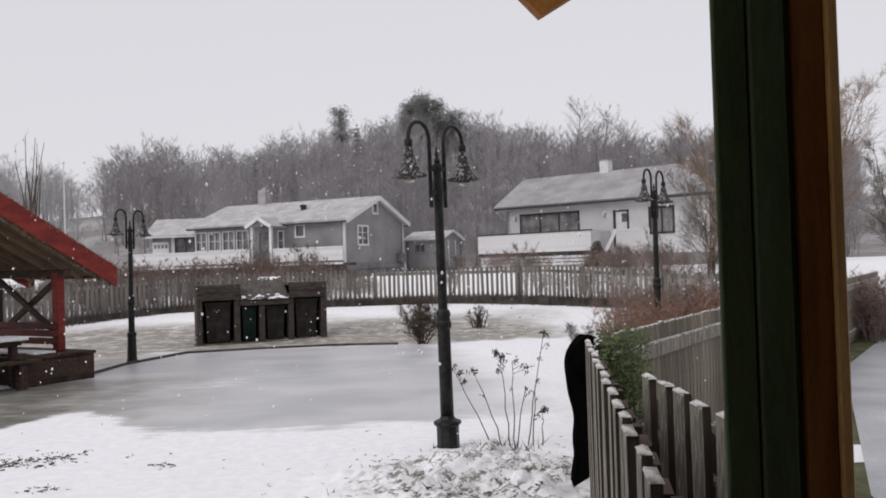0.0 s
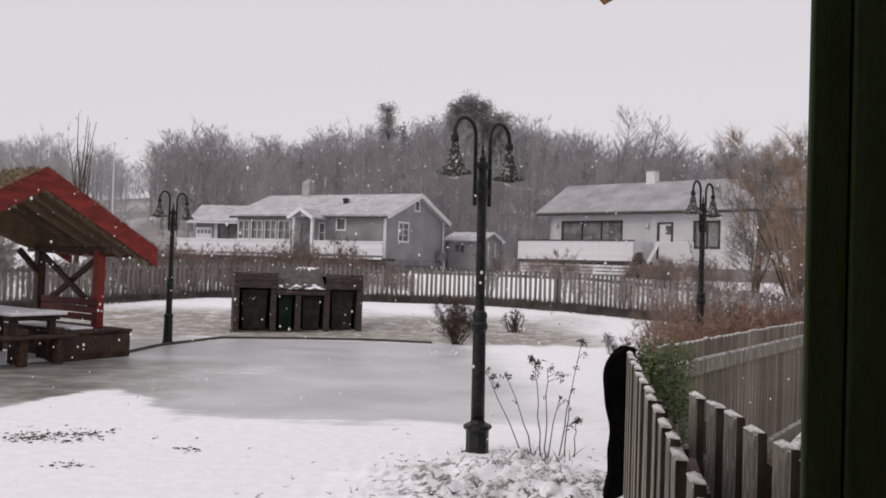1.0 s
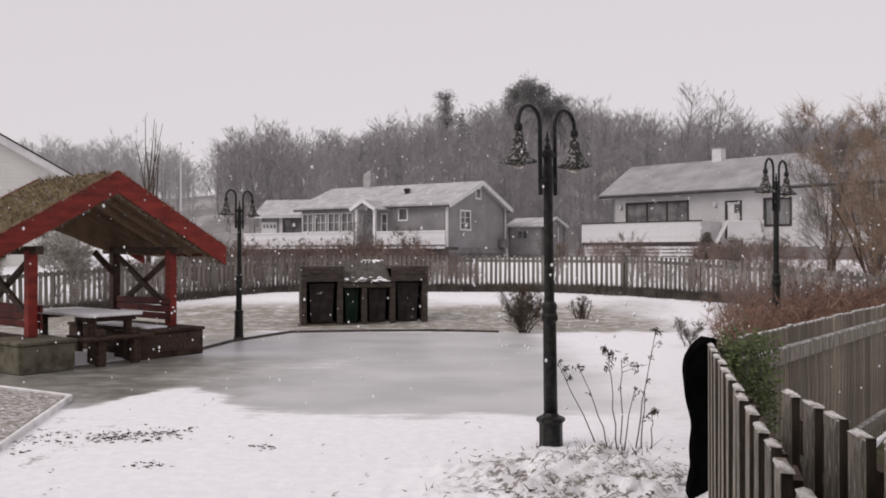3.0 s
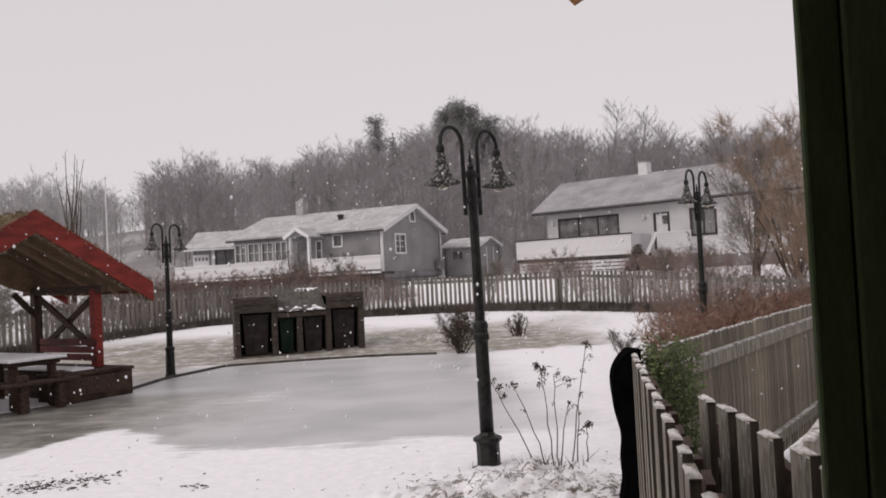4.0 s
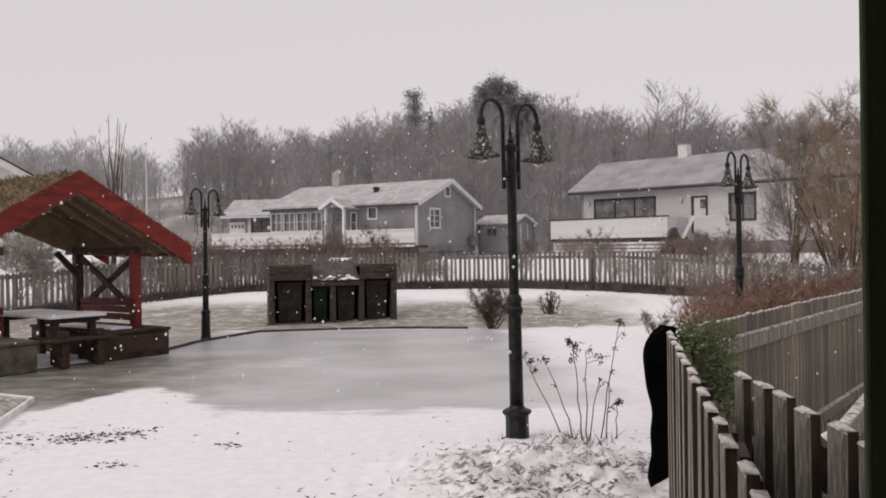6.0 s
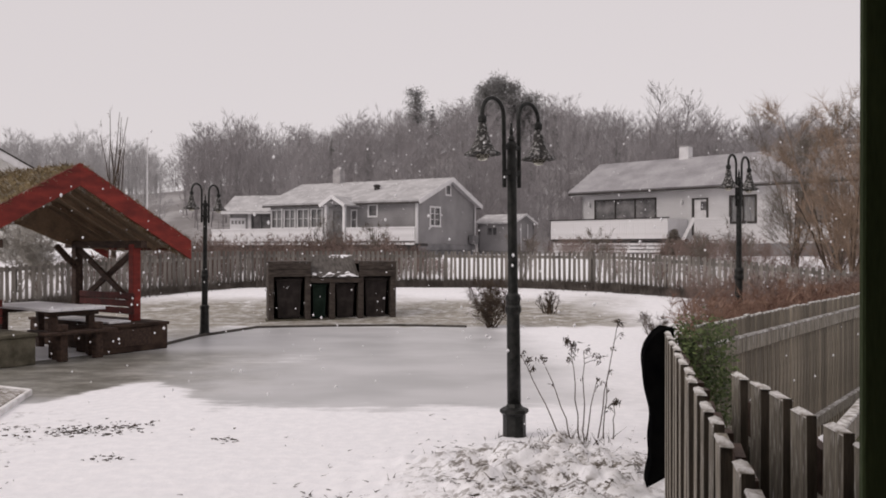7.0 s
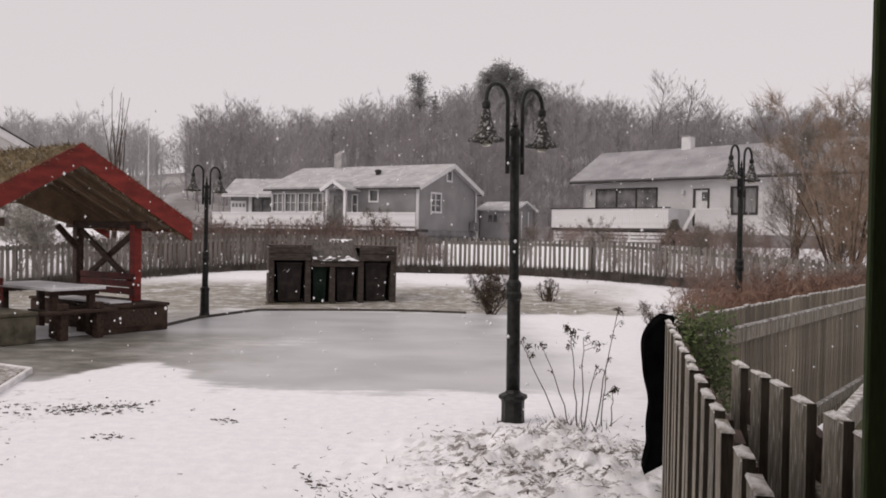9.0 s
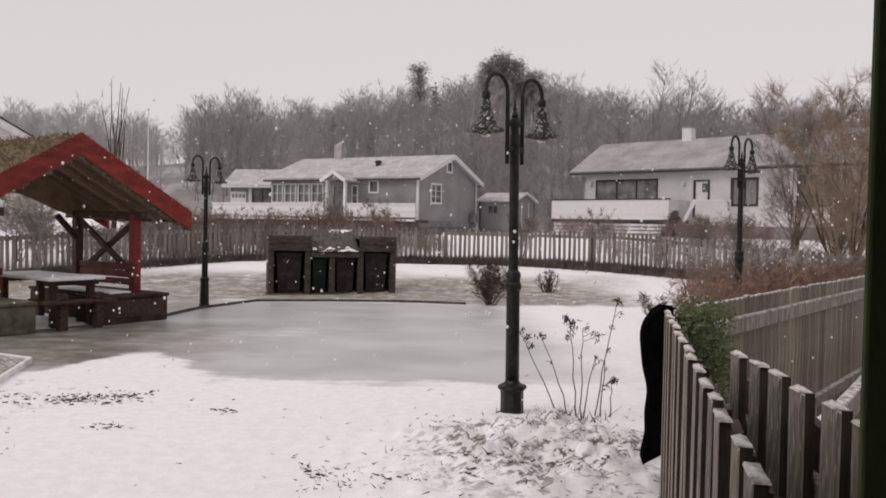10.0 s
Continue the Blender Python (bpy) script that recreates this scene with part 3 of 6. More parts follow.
tagged(new("hazed_woods", mesh_np("hazed_woods", *scatter(far_kinds, far_left), WOODS_PALE)), "bare woods beyond the flagpole, distant haze painted in as a paler colour", "woods", kind="stuff")
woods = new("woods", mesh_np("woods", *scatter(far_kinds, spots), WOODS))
tagged(woods, "bare snow-dusted woods covering the hill, greyed by haze in their colour", "woods", kind="stuff")
con_kinds = [conifer(80 + k, 8.0, 1.7) for k in range(3)]
spots = [(R.randrange(3), x, y, ground_z(x, y) - 0.1, R.uniform(0, 6.28), R.uniform(0.55, 1.0)) for x, y in [(q * y, y) for q, y in [(R.uniform(-0.3, 0.6), R.uniform(85, 118)) for _ in range(46)]]]
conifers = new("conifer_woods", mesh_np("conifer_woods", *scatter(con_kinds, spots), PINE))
tagged(conifers, "conifers among the bare woods, greyed by haze in their colour", "woods", kind="stuff")


def lone_tree(name, arrays_trunk_crown, mats, x, y, label, sink=0.1):
    t = thing(name, pose(x, y, ground_z(x, y) - sink), label, "tree", "trees on the skyline")
    for nm, arr, mt in zip(("trunk", "crown"), arrays_trunk_crown, mats):
        o = new(nm, mesh_np(nm, *arr, mt))
        o.parent = t
    return t


def stem(seed, height, r0):
    s = Sprig(seed)
    s.wander(Vector((0, 0, -0.3)), Vector((0, 0, 1)), height, r0, 6, 0.1, 0.03)
    return s.arrays()


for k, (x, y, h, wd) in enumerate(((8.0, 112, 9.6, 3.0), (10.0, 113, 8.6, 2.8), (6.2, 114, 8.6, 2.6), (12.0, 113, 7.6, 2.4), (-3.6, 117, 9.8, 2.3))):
    lone_tree("pine_tree", (stem(200 + k, h * 0.8, 0.15), scots_pine(210 + k, h, wd)), (TWIG, PINE), x, y, "pine rising above the woods, greyed by haze in its colour")
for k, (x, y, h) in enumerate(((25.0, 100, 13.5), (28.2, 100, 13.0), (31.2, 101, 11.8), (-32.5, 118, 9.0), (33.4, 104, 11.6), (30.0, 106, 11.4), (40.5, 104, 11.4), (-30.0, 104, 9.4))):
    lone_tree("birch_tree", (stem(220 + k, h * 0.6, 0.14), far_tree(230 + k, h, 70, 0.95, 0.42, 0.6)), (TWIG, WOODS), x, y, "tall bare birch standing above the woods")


# ---- houses ----
def wall(parent, m, length, height, openings, mat, th=0.2, name="wall", gable=0.0):
    """A wall with through openings (x0, x1, z0, z1); its face lies in the local plane y = 0, looking to -y. gable: height of a pointed top."""
    xs = sorted({0, length, *[v for o in openings for v in o[:2]]})
    zs = sorted({0, height, *[v for o in openings for v in o[2:] if v < height]})
    bm = bmesh.new()
    for x0, x1 in zip(xs, xs[1:]):
        for z0, z1 in zip(zs, zs[1:]):
            if not any(o[0] <= x0 and x1 <= o[1] and o[2] <= z0 and z1 <= o[3] for o in openings):
                box(x0, x1, 0, th, z0, z1, 0, bm)
    if gable:
        hole = next((o for o in openings if o[2] >= height), None)
        if hole:
            mid, sl = length / 2, gable / (length / 2)
            x0, x1, z0, z1 = hole
            for p in ([(0, height), (x0, height), (x0, height + sl * x0)], [(x1, height), (length, height), (x1, height + sl * (length - x1))],
                      [(x0, height), (x1, height), (x1, z0), (x0, z0)],
                      [(x0, z1), (x1, z1), (x1, height + sl * (length - x1)), (mid, height + gable), (x0, height + sl * x0)]):
                prism(p, 0, th, bm)
        else:
            prism([(0, height), (length, height), (length / 2, height + gable)], 0, th, bm)
    bmesh.ops.remove_doubles(bm, verts=bm.verts, dist=0.0005)
    ob = part(name, bm, mat, parent)
    ob.matrix_local = m
    return ob


def window(parent, m, x0, x1, z0, z1, frame_mat, cols=2, rows=1, trim=0.09, name="window", pane_mat=None):
    """A framed window in a wall's opening: casing proud of the wall, mullions, dark panes set back."""
    bm = bmesh.new()
    t = trim
    box(x0 - t, x1 + t, -0.035, 0.06, z1, z1 + t, 0, bm)
    box(x0 - t, x1 + t, -0.05, 0.06, z0 - t, z0, 0, bm)
    box(x0 - t, x0, -0.035, 0.06, z0, z1, 0, bm)
    box(x1, x1 + t, -0.035, 0.06, z0, z1, 0, bm)
    w = part(name, bm, frame_mat, parent)
    w.matrix_local = m
    for k in range(1, cols):
        x = x0 + (x1 - x0) * k / cols
        part("mullion", box(x - 0.03, x + 0.03, 0.0, 0.07, z0, z1), frame_mat, w)
    for k in range(1, rows):
        z = z0 + (z1 - z0) * k / rows
        part("glazing_bar", box(x0, x1, 0.005, 0.066, z - 0.02, z + 0.02), frame_mat, w)
    part("pane", box(x0, x1, 0.08, 0.1, z0, z1), pane_mat or PANE, w)
    return w


def roof_slab(parent, pts, th, mat, name="roof_slope", label=""):
    """A roof plane from four corner points, with thickness."""
    bm = bmesh.new()
    p = [Vector(q) for q in pts]
    nrm = (p[1] - p[0]).cross(p[3] - p[0]).normalized()
    if nrm.z < 0:
        nrm = -nrm
    a = [bm.verts.new(q) for q in p]
    b = [bm.verts.new(q + nrm * th) for q in p]
    bm.faces.new(a)
    bm.faces.new(b)
    for i in range(4):
        j = (i + 1) % 4
        bm.faces.new((a[i], a[j], b[j], b[i]))
    return part(name, bm, mat, parent, label)


def slats(parent, mat, x0, x1, y0, y1, z0, z1, pitch=0.16, w=0.12):
    k = int((x1 - x0) / pitch)
    first = None
    for i in range(k):
        if first is None:
            first = part("slat", box(-w / 2, w / 2, y0, y1, z0, z1), mat, parent)
            ob = first
        else:
            ob = new("slat", first.data)
            ob.parent = parent
        ob.matrix_local = pose(x0 + (i + 0.5) * (x1 - x0) / k, 0, 0)


I4 = Matrix.Identity(4)

# grey house with the white veranda
zb = 1.45
h1 = thing("grey_house", pose(-10.8, 51.8, 1.835, 0, 0, -29.75), "single-storey grey clapboard house with white trim and snowy roof", "house")
L1, W1, E1, G1 = 10.77, 7.03, 2.5, 1.37
front_open = [(0.12 + 1.05 * k, 0.9 + 1.05 * k, 1.08, 2.12) for k in range(4)] + [(4.9, 5.8, 0.1, 2.0), (7.52, 8.03, 1.68, 2.27), (6.28, 6.6, 0.95, 2.0)]
wall(h1, I4, L1, E1, front_open, GREY_SIDING)
side_m = pose(L1, 0, 0, 0, 0, 90)
side_open = [(1.5, 2.55, 1.14, 2.14), (3.3, 3.8, 3.04, 3.54)]
wall(h1, side_m, W1, E1, side_open, GREY_SIDING, gable=G1)
wall(h1, pose(L1, W1, 0, 0, 0, 180), L1, E1, [], GREY_SIDING)
wall(h1, pose(0, W1, 0, 0, 0, -90), W1, E1, [], GREY_SIDING, gable=G1)
part("foundation", box(0.05, L1 - 0.05, 0.05, W1 - 0.05, -0.9, 0.06), FOUNDATION, h1)
for o in front_open[:4]:
    window(h1, I4, *o, WHITE, 2, 2, 0.08, pane_mat=CURTAIN)
window(h1, I4, *front_open[5], WHITE, 1, 1, 0.1)
window(h1, I4, *front_open[6], WHITE, 1, 2, 0.07)
window(h1, side_m, *side_open[0], WHITE, 2, 3, 0.11)
window(h1, side_m, *side_open[1], WHITE, 1, 1, 0.11)
door = part("door", box(4.9, 5.8, 0.05, 0.1, 0.1, 2.0, 0.01), FOUNDATION, h1, "dark grey front door")
part("door_handle", box(5.68, 5.74, 0.0, 0.05, 1.05, 1.1), DARK_TRIM, door)
ov = 0.35
rz = E1 + G1
for sgn in (0, 1):
    y_e = -ov if sgn == 0 else W1 + ov
    z_e = E1 - G1 / (W1 / 2) * ov
    roof_slab(h1, [(-ov, y_e, z_e), (L1 + ov, y_e, z_e), (L1 + ov, W1 / 2, rz), (-ov, W1 / 2, rz)], 0.16, ROOF_SNOW)
    d = (Vector((L1 + ov + 0.03, W1 / 2, rz + 0.03)), Vector((L1 + ov + 0.03, y_e, z_e + 0.03)))
    part("bargeboard", beam(d[0], d[1], 0.05, 0.26), WHITE, h1)
    part("fascia", box(-ov, L1 + ov, y_e - 0.02 if sgn == 0 else y_e, y_e if sgn == 0 else y_e + 0.02, z_e - 0.06, z_e + 0.1), DARK_TRIM, h1)
for x, y in ((L1, 0), (L1, W1)):
    part("corner_board", box(x - 0.1, x + 0.03, y - 0.03, y + 0.1, 0, E1), WHITE, h1)
part("gable_plinth", box(L1 + 0.005, L1 + 0.05, 0, W1, -0.3, 0.02), FOUNDATION, h1)
ch = part("chimney", box(2.38, 2.96, 3.25, 3.8, rz - 0.4, rz + 0.98, 0.02), CHIMNEY, h1)
part("chimney_cap", prism([(2.5, rz + 0.98), (2.92, rz + 0.98), (3.02, rz + 1.16), (2.78, rz + 1.16)], 3.28, 3.77), CHIMNEY, ch, "slanted chimney cowl")
part("roof_vent", turned([(0.16, 0), (0.16, 0.4), (0.22, 0.42), (0.22, 0.5), (0.1, 0.56)], 12), DARK_TRIM, h1).matrix_local = pose(6.86, 1.75, rz - 0.78)
part("heat_pump", box(L1 + 0.05, L1 + 0.4, 6.1, 6.8, 0.05, 0.6, 0.03), FOUNDATION, h1)
# porch with its own small gable
px0, px1, py = 5.33, 6.63, -1.3
pe, pr = 2.3, 2.72
for sx in (px0, px1):
    part("porch_post", box(sx - 0.08, sx + 0.08, py, py + 0.16, 0, pe), WHITE, h1)
xm = (px0 + px1) / 2
for a in (px0 - 0.25, px1 + 0.25):
    roof_slab(h1, [(a, py - 0.25, pe - 0.1), (a, 0.9, pe - 0.1), (xm, 0.9, pr), (xm, py - 0.25, pr)], 0.1, ROOF_SNOW, "porch_roof")
    part("porch_bargeboard", beam((a, py - 0.28, pe - 0.07), (xm, py - 0.28, pr + 0.03), 0.05, 0.2), WHITE, h1)
part("porch_gable", prism([(px0, pe), (px1, pe), (xm, pr - 0.05)], py, py + 0.08), GREY_SIDING, h1)
# deck and white railing
part("deck", box(-3.6, 11.5, -1.4, -0.01, -0.1, 0.06), DARK_TRIM, h1)
for a, c in ((-3.6, 5.25), (6.9, 11.5)):
    railing = part("deck_railing", box(a, c, -1.48, -1.34, 0.9, 0.97), WHITE, h1)
    slats(railing, WHITE, a, c, -1.44, -1.4, 0.2, 0.9, 0.13, 0.118)
    part("bottom_rail", box(a, c, -1.396, -1.34, 0.22, 0.32), WHITE, h1)
    part("deck_edge", box(a, c, -1.46, -1.402, -0.02, 0.09), WHITE, h1)
part("deck_skirt", box(-3.6, 11.5, -1.3, -1.25, -0.9, -0.1), DARK_TRIM, h1)

# low wing beside it
wing = thing("garage", pose(-14.0, 54.4, zb, 0, 0, -11.9), "low grey garage wing with a pitched snowy roof", "garage")
wo = [(1.55, 2.75, 1.45, 2.3)]
GW, GE, GR = 3.0, 2.46, 1.15
wall(wing, I4, 2.9, GE, wo, GREY_SIDING)
window(wing, I4, *wo[0], FOUNDATION, 2, 1, 0.05)
wall(wing, pose(2.9, 0, 0, 0, 0, 90), GW, GE, [], GREY_SIDING, gable=GR * 0.75)
wall(wing, pose(0, GW, 0, 0, 0, -90), GW, GE, [], GREY_SIDING, gable=GR * 0.75)
wall(wing, pose(2.9, GW, 0, 0, 0, 180), 2.9, GE, [], GREY_SIDING)
for y_e in (-0.5, GW + 0.5):
    roof_slab(wing, [(-0.4, y_e, GE), (3.3, y_e, GE), (3.3, GW / 2, GE + GR), (-0.4, GW / 2, GE + GR)], 0.1, ROOF_SNOW)
part("fascia", box(-0.4, 3.3, -0.53, -0.5, GE - 0.06, GE + 0.1), WHITE, wing)
part("corner_post", box(1.28, 1.5, -0.06, -0.004, 0.0, GE), WHITE, wing)
part("garage_door", box(0.0, 1.1, -0.03, -0.004, 0.05, 2.15, 0.01), WHITE_BOARDS, wing, "white garage door")
for k in range(4):
    part("door_pane", box(0.1 + 0.25 * k, 0.26 + 0.25 * k, -0.04, -0.031, 1.75, 1.98), PANE, wing)
part("foundation", box(0.03, 2.87, 0.03, GW - 0.03, -0.7, 0.0), FOUNDATION, wing)

# small shed between the houses
shed = thing("shed", pose(2.28, 53.5, 1.44, 0, 0, -36.2), "small grey wooden shed with a snowy roof", "shed")
so = [(0.75, 1.45, 1.05, 1.5)]
wall(shed, I4, 2.67, 1.82, so, GREY_SIDING)
window(shed, I4, *so[0], GREY_SIDING, 2, 1, 0.06)
wall(shed, pose(2.67, 0, 0, 0, 0, 90), 2.6, 1.82, [], GREY_SIDING, gable=0.5)
wall(shed, pose(0, 2.6, 0, 0, 0, -90), 2.6, 1.82, [], GREY_SIDING, gable=0.5)
wall(shed, pose(2.67, 2.6, 0, 0, 0, 180), 2.67, 1.82, [], GREY_SIDING)
for y_e in (-0.2, 2.8):
    roof_slab(shed, [(-0.2, y_e, 1.743), (2.82, y_e, 1.743), (2.82, 1.3, 2.32), (-0.2, 1.3, 2.32)], 0.09, ROOF_SNOW)
    part("bargeboard", beam((2.85, 1.3, 2.36), (2.85, y_e, 1.783), 0.04, 0.14), WHITE, shed)
for y in (0.9, 1.75):
    part("door_board", box(2.672, 2.69, y, y + 0.08, 0.05, 1.75), WHITE, shed)
part("foundation", box(0.03, 2.64, 0.03, 2.57, -0.7, 0.0), FOUNDATION, shed)

# white house with the balcony
h2 = thing("white_house", pose(8.78, 51.97, 1.18, 0, 0, -43.9), "long white clapboard house with balcony and frosted grey roof", "house")
L2, W2, E2, G2, F2 = 17.5, 6.3, 4.1, 1.76, 0.73
open2 = [(1.02, 5.1, 2.15, 3.35), (7.55, 8.3, 1.2, 3.22), (9.75, 11.06, 1.93, 3.25), (13.4, 14.8, 1.9, 3.3)]
wm = pose(0, 0, F2)
op2 = [(a, b, c - F2, d - F2) for a, b, c, d in open2]
wall(h2, wm, L2, E2 - F2, op2, WHITE_SIDING)
wall(h2, pose(L2, 0, F2, 0, 0, 90), W2, E2 - F2, [], WHITE_SIDING, gable=G2)
wall(h2, pose(0, W2, F2, 0, 0, -90), W2, E2 - F2, [], WHITE_SIDING, gable=G2)
wall(h2, pose(L2, W2, F2, 0, 0, 180), L2, E2 - F2, [], WHITE_SIDING)
part("foundation", box(0.05, L2 - 0.05, 0.05, W2 - 0.05, -0.6, F2 - 0.002), FOUNDATION, h2)
window(h2, wm, *op2[0], DARK_TRIM, 3, 1, 0.1)
window(h2, wm, *op2[2], DARK_TRIM, 2, 1, 0.12, pane_mat=CURTAIN)
window(h2, wm, *op2[3], DARK_TRIM, 2, 1, 0.12, pane_mat=CURTAIN)
d2 = part("door", box(7.55, 8.3, 0.04, 0.1, 1.2, 3.22, 0.01), WHITE, h2, "white front door with dark casing")
part("door_casing", box(7.43, 7.55, -0.03, 0.05, 1.2, 3.3), DARK_TRIM, d2)
part("door_casing", box(8.3, 8.42, -0.03, 0.05, 1.2, 3.3), DARK_TRIM, d2)
part("door_casing", box(7.55, 8.3, -0.03, 0.05, 3.22, 3.3), DARK_TRIM, d2)
part("door_pane", box(7.95, 8.27, 0.02, 0.04, 2.6, 3.1), PANE, d2)
part("wall_lamp", turned([(0.05, 0), (0.09, 0.05), (0.09, 0.22), (0.03, 0.3)], 10), WHITE, h2).matrix_local = pose(6.85, -0.12, 2.98)
part("wall_lamp", turned([(0.05, 0), (0.09, 0.05), (0.09, 0.22), (0.03, 0.3)], 10), WHITE, h2).matrix_local = pose(0.6, -0.12, 3.05)
r2 = E2 + G2
for y_e, s in ((-0.51, 1), (W2 + 0.51, -1)):
    z_e = E2 - G2 / (W2 / 2) * 0.51
    roof_slab(h2, [(-0.65, y_e, z_e), (L2 + 0.6, y_e, z_e), (L2 + 0.6, W2 / 2, r2), (-0.65, W2 / 2, r2)], 0.16, ROOF_GREY)
    part("fascia", box(-0.65, L2 + 0.6, y_e - 0.03 * s, y_e, z_e - 0.05, z_e + 0.12), DARK_TRIM, h2)
    part("bargeboard", beam((-0.68, W2 / 2, r2 + 0.05), (-0.68, y_e, z_e + 0.05), 0.05, 0.22), ROOF_GREY, h2)
part("soffit", box(-0.6, L2 + 0.55, -0.46, -0.005, 3.74, 3.77), WHITE, h2)
part("gutter", pipe([(-0.6, -0.6, 3.82), (L2 + 0.6, -0.6, 3.82)], 0.065, 8), DARK_TRIM, h2)
c2 = part("chimney", box(5.12, 5.72, 2.85, 3.45, r2 - 0.3, r2 + 0.8, 0.02), WHITE, h2)
part("chimney_cap", box(5.07, 5.77, 2.8, 3.5, r2 + 0.8, r2 + 0.86, 0.01), CHIMNEY, c2)
bal = part("balcony_floor", box(-0.7, 7.2, -2.3, -0.01, 0.85, 1.0), DARK_TRIM, h2)
slats(bal, WHITE, -0.7, 7.2, -2.34, -2.3, 1.0, 2.12, 0.15, 0.14)
part("balcony_handrail", box(-0.75, 7.25, -2.38, -2.24, 2.12, 2.19), DARK_TRIM, bal)
part("balcony_end", box(-0.7, -0.66, -2.29, -0.02, 1.0, 2.12), WHITE_BOARDS, bal)
part("balcony_end", box(7.16, 7.2, -2.29, -0.02, 1.0, 2.12), WHITE_BOARDS, bal)
for k in range(4):
    part("skirt_board", box(-0.6, 7.1, -2.2, -2.16, 0.02 + 0.2 * k, 0.16 + 0.2 * k), WHITE, bal)
for x in (-0.6, 2.0, 4.6, 7.1):
    part("balcony_post", box(x - 0.06, x + 0.06, -2.14, -2.02, -0.6, 0.85), WHITE, bal)
st = part("stair_platform", box(8.45, 10.4, -1.6, -0.01, -0.5, 1.15), WHITE_SIDING, h2)
for k in range(5):
    part("step", box(7.85 + 0.12 * k, 8.45, -1.5, -0.2, -0.5 + 0.27 * k, -0.25 + 0.27 * k), WHITE, st)
part("stair_stringer", beam((7.72, -1.62, 0.9), (8.4, -1.62, 2.12), 0.06, 0.2), WHITE, st)
part("stair_newel", box(7.62, 7.74, -1.66, -1.56, -0.4, 0.95), WHITE, st)
part("stair_parapet", box(8.4, 10.4, -1.64, -1.602, 1.15, 2.05), WHITE_SIDING, st)
part("stair_handrail", box(8.4, 10.4, -1.66, -1.58, 2.05, 2.11), WHITE, st)
for k in range(4):
    part("hatch_slat", box(8.5, 9.15, -1.64, -1.604, 0.25 + 0.18 * k, 0.36 + 0.18 * k), WHITE, st)
part("hatch_lintel", box(8.5, 9.2, -1.66, -1.604, 0.98, 1.06), FOUNDATION, st)

# cream house, cut off behind the shelter
h3 = thing("cream_house", pose(-25.3, 30.4, 0.9, 0, 0, 30), "cream clapboard house gable with white bargeboards", "house")
wall(h3, I4, 9.0, 3.9, [], CREAM_SIDING, gable=2.6)
wall(h3, pose(9.0, 0, 0, 0, 0, 90), 10, 3.9, [], CREAM_SIDING)
wall(h3, pose(0, 10, 0, 0, 0, -90), 10, 3.9, [], CREAM_SIDING)
wall(h3, pose(9, 10, 0, 0, 0, 180), 9, 3.9, [], CREAM_SIDING, gable=2.6)
part("foundation", box(0.05, 8.95, 0.05, 9.95, -0.5, 0.004), FOUNDATION, h3)
for x_e in (-0.5, 9.5):
    roof_slab(h3, [(x_e, -0.5, 3.61), (x_e, 10.5, 3.61), (4.5, 10.5, 6.5), (4.5, -0.5, 6.5)], 0.16, ROOF_GREY)
    part("bargeboard", beam((x_e, -0.53, 3.66), (4.5, -0.53, 6.55), 0.05, 0.3), WHITE, h3)
    part("roof_edge", beam((x_e, -0.54, 3.86), (4.5, -0.54, 6.75), 0.06, 0.07), DARK_TRIM, h3)

# flagpole
fp = thing("flagpole", pose(-16.1, 45, ground_z(-16.1, 45)), "thin white flagpole without a flag", "flagpole")
part("pole", turned([(0.045, 0), (0.04, 3), (0.025, 6.3)], 10), WHITE, fp)
part("finial", turned([(0.02, 6.3), (0.07, 6.36), (0.07, 6.4), (0.02, 6.46)], 10), WHITE, fp)


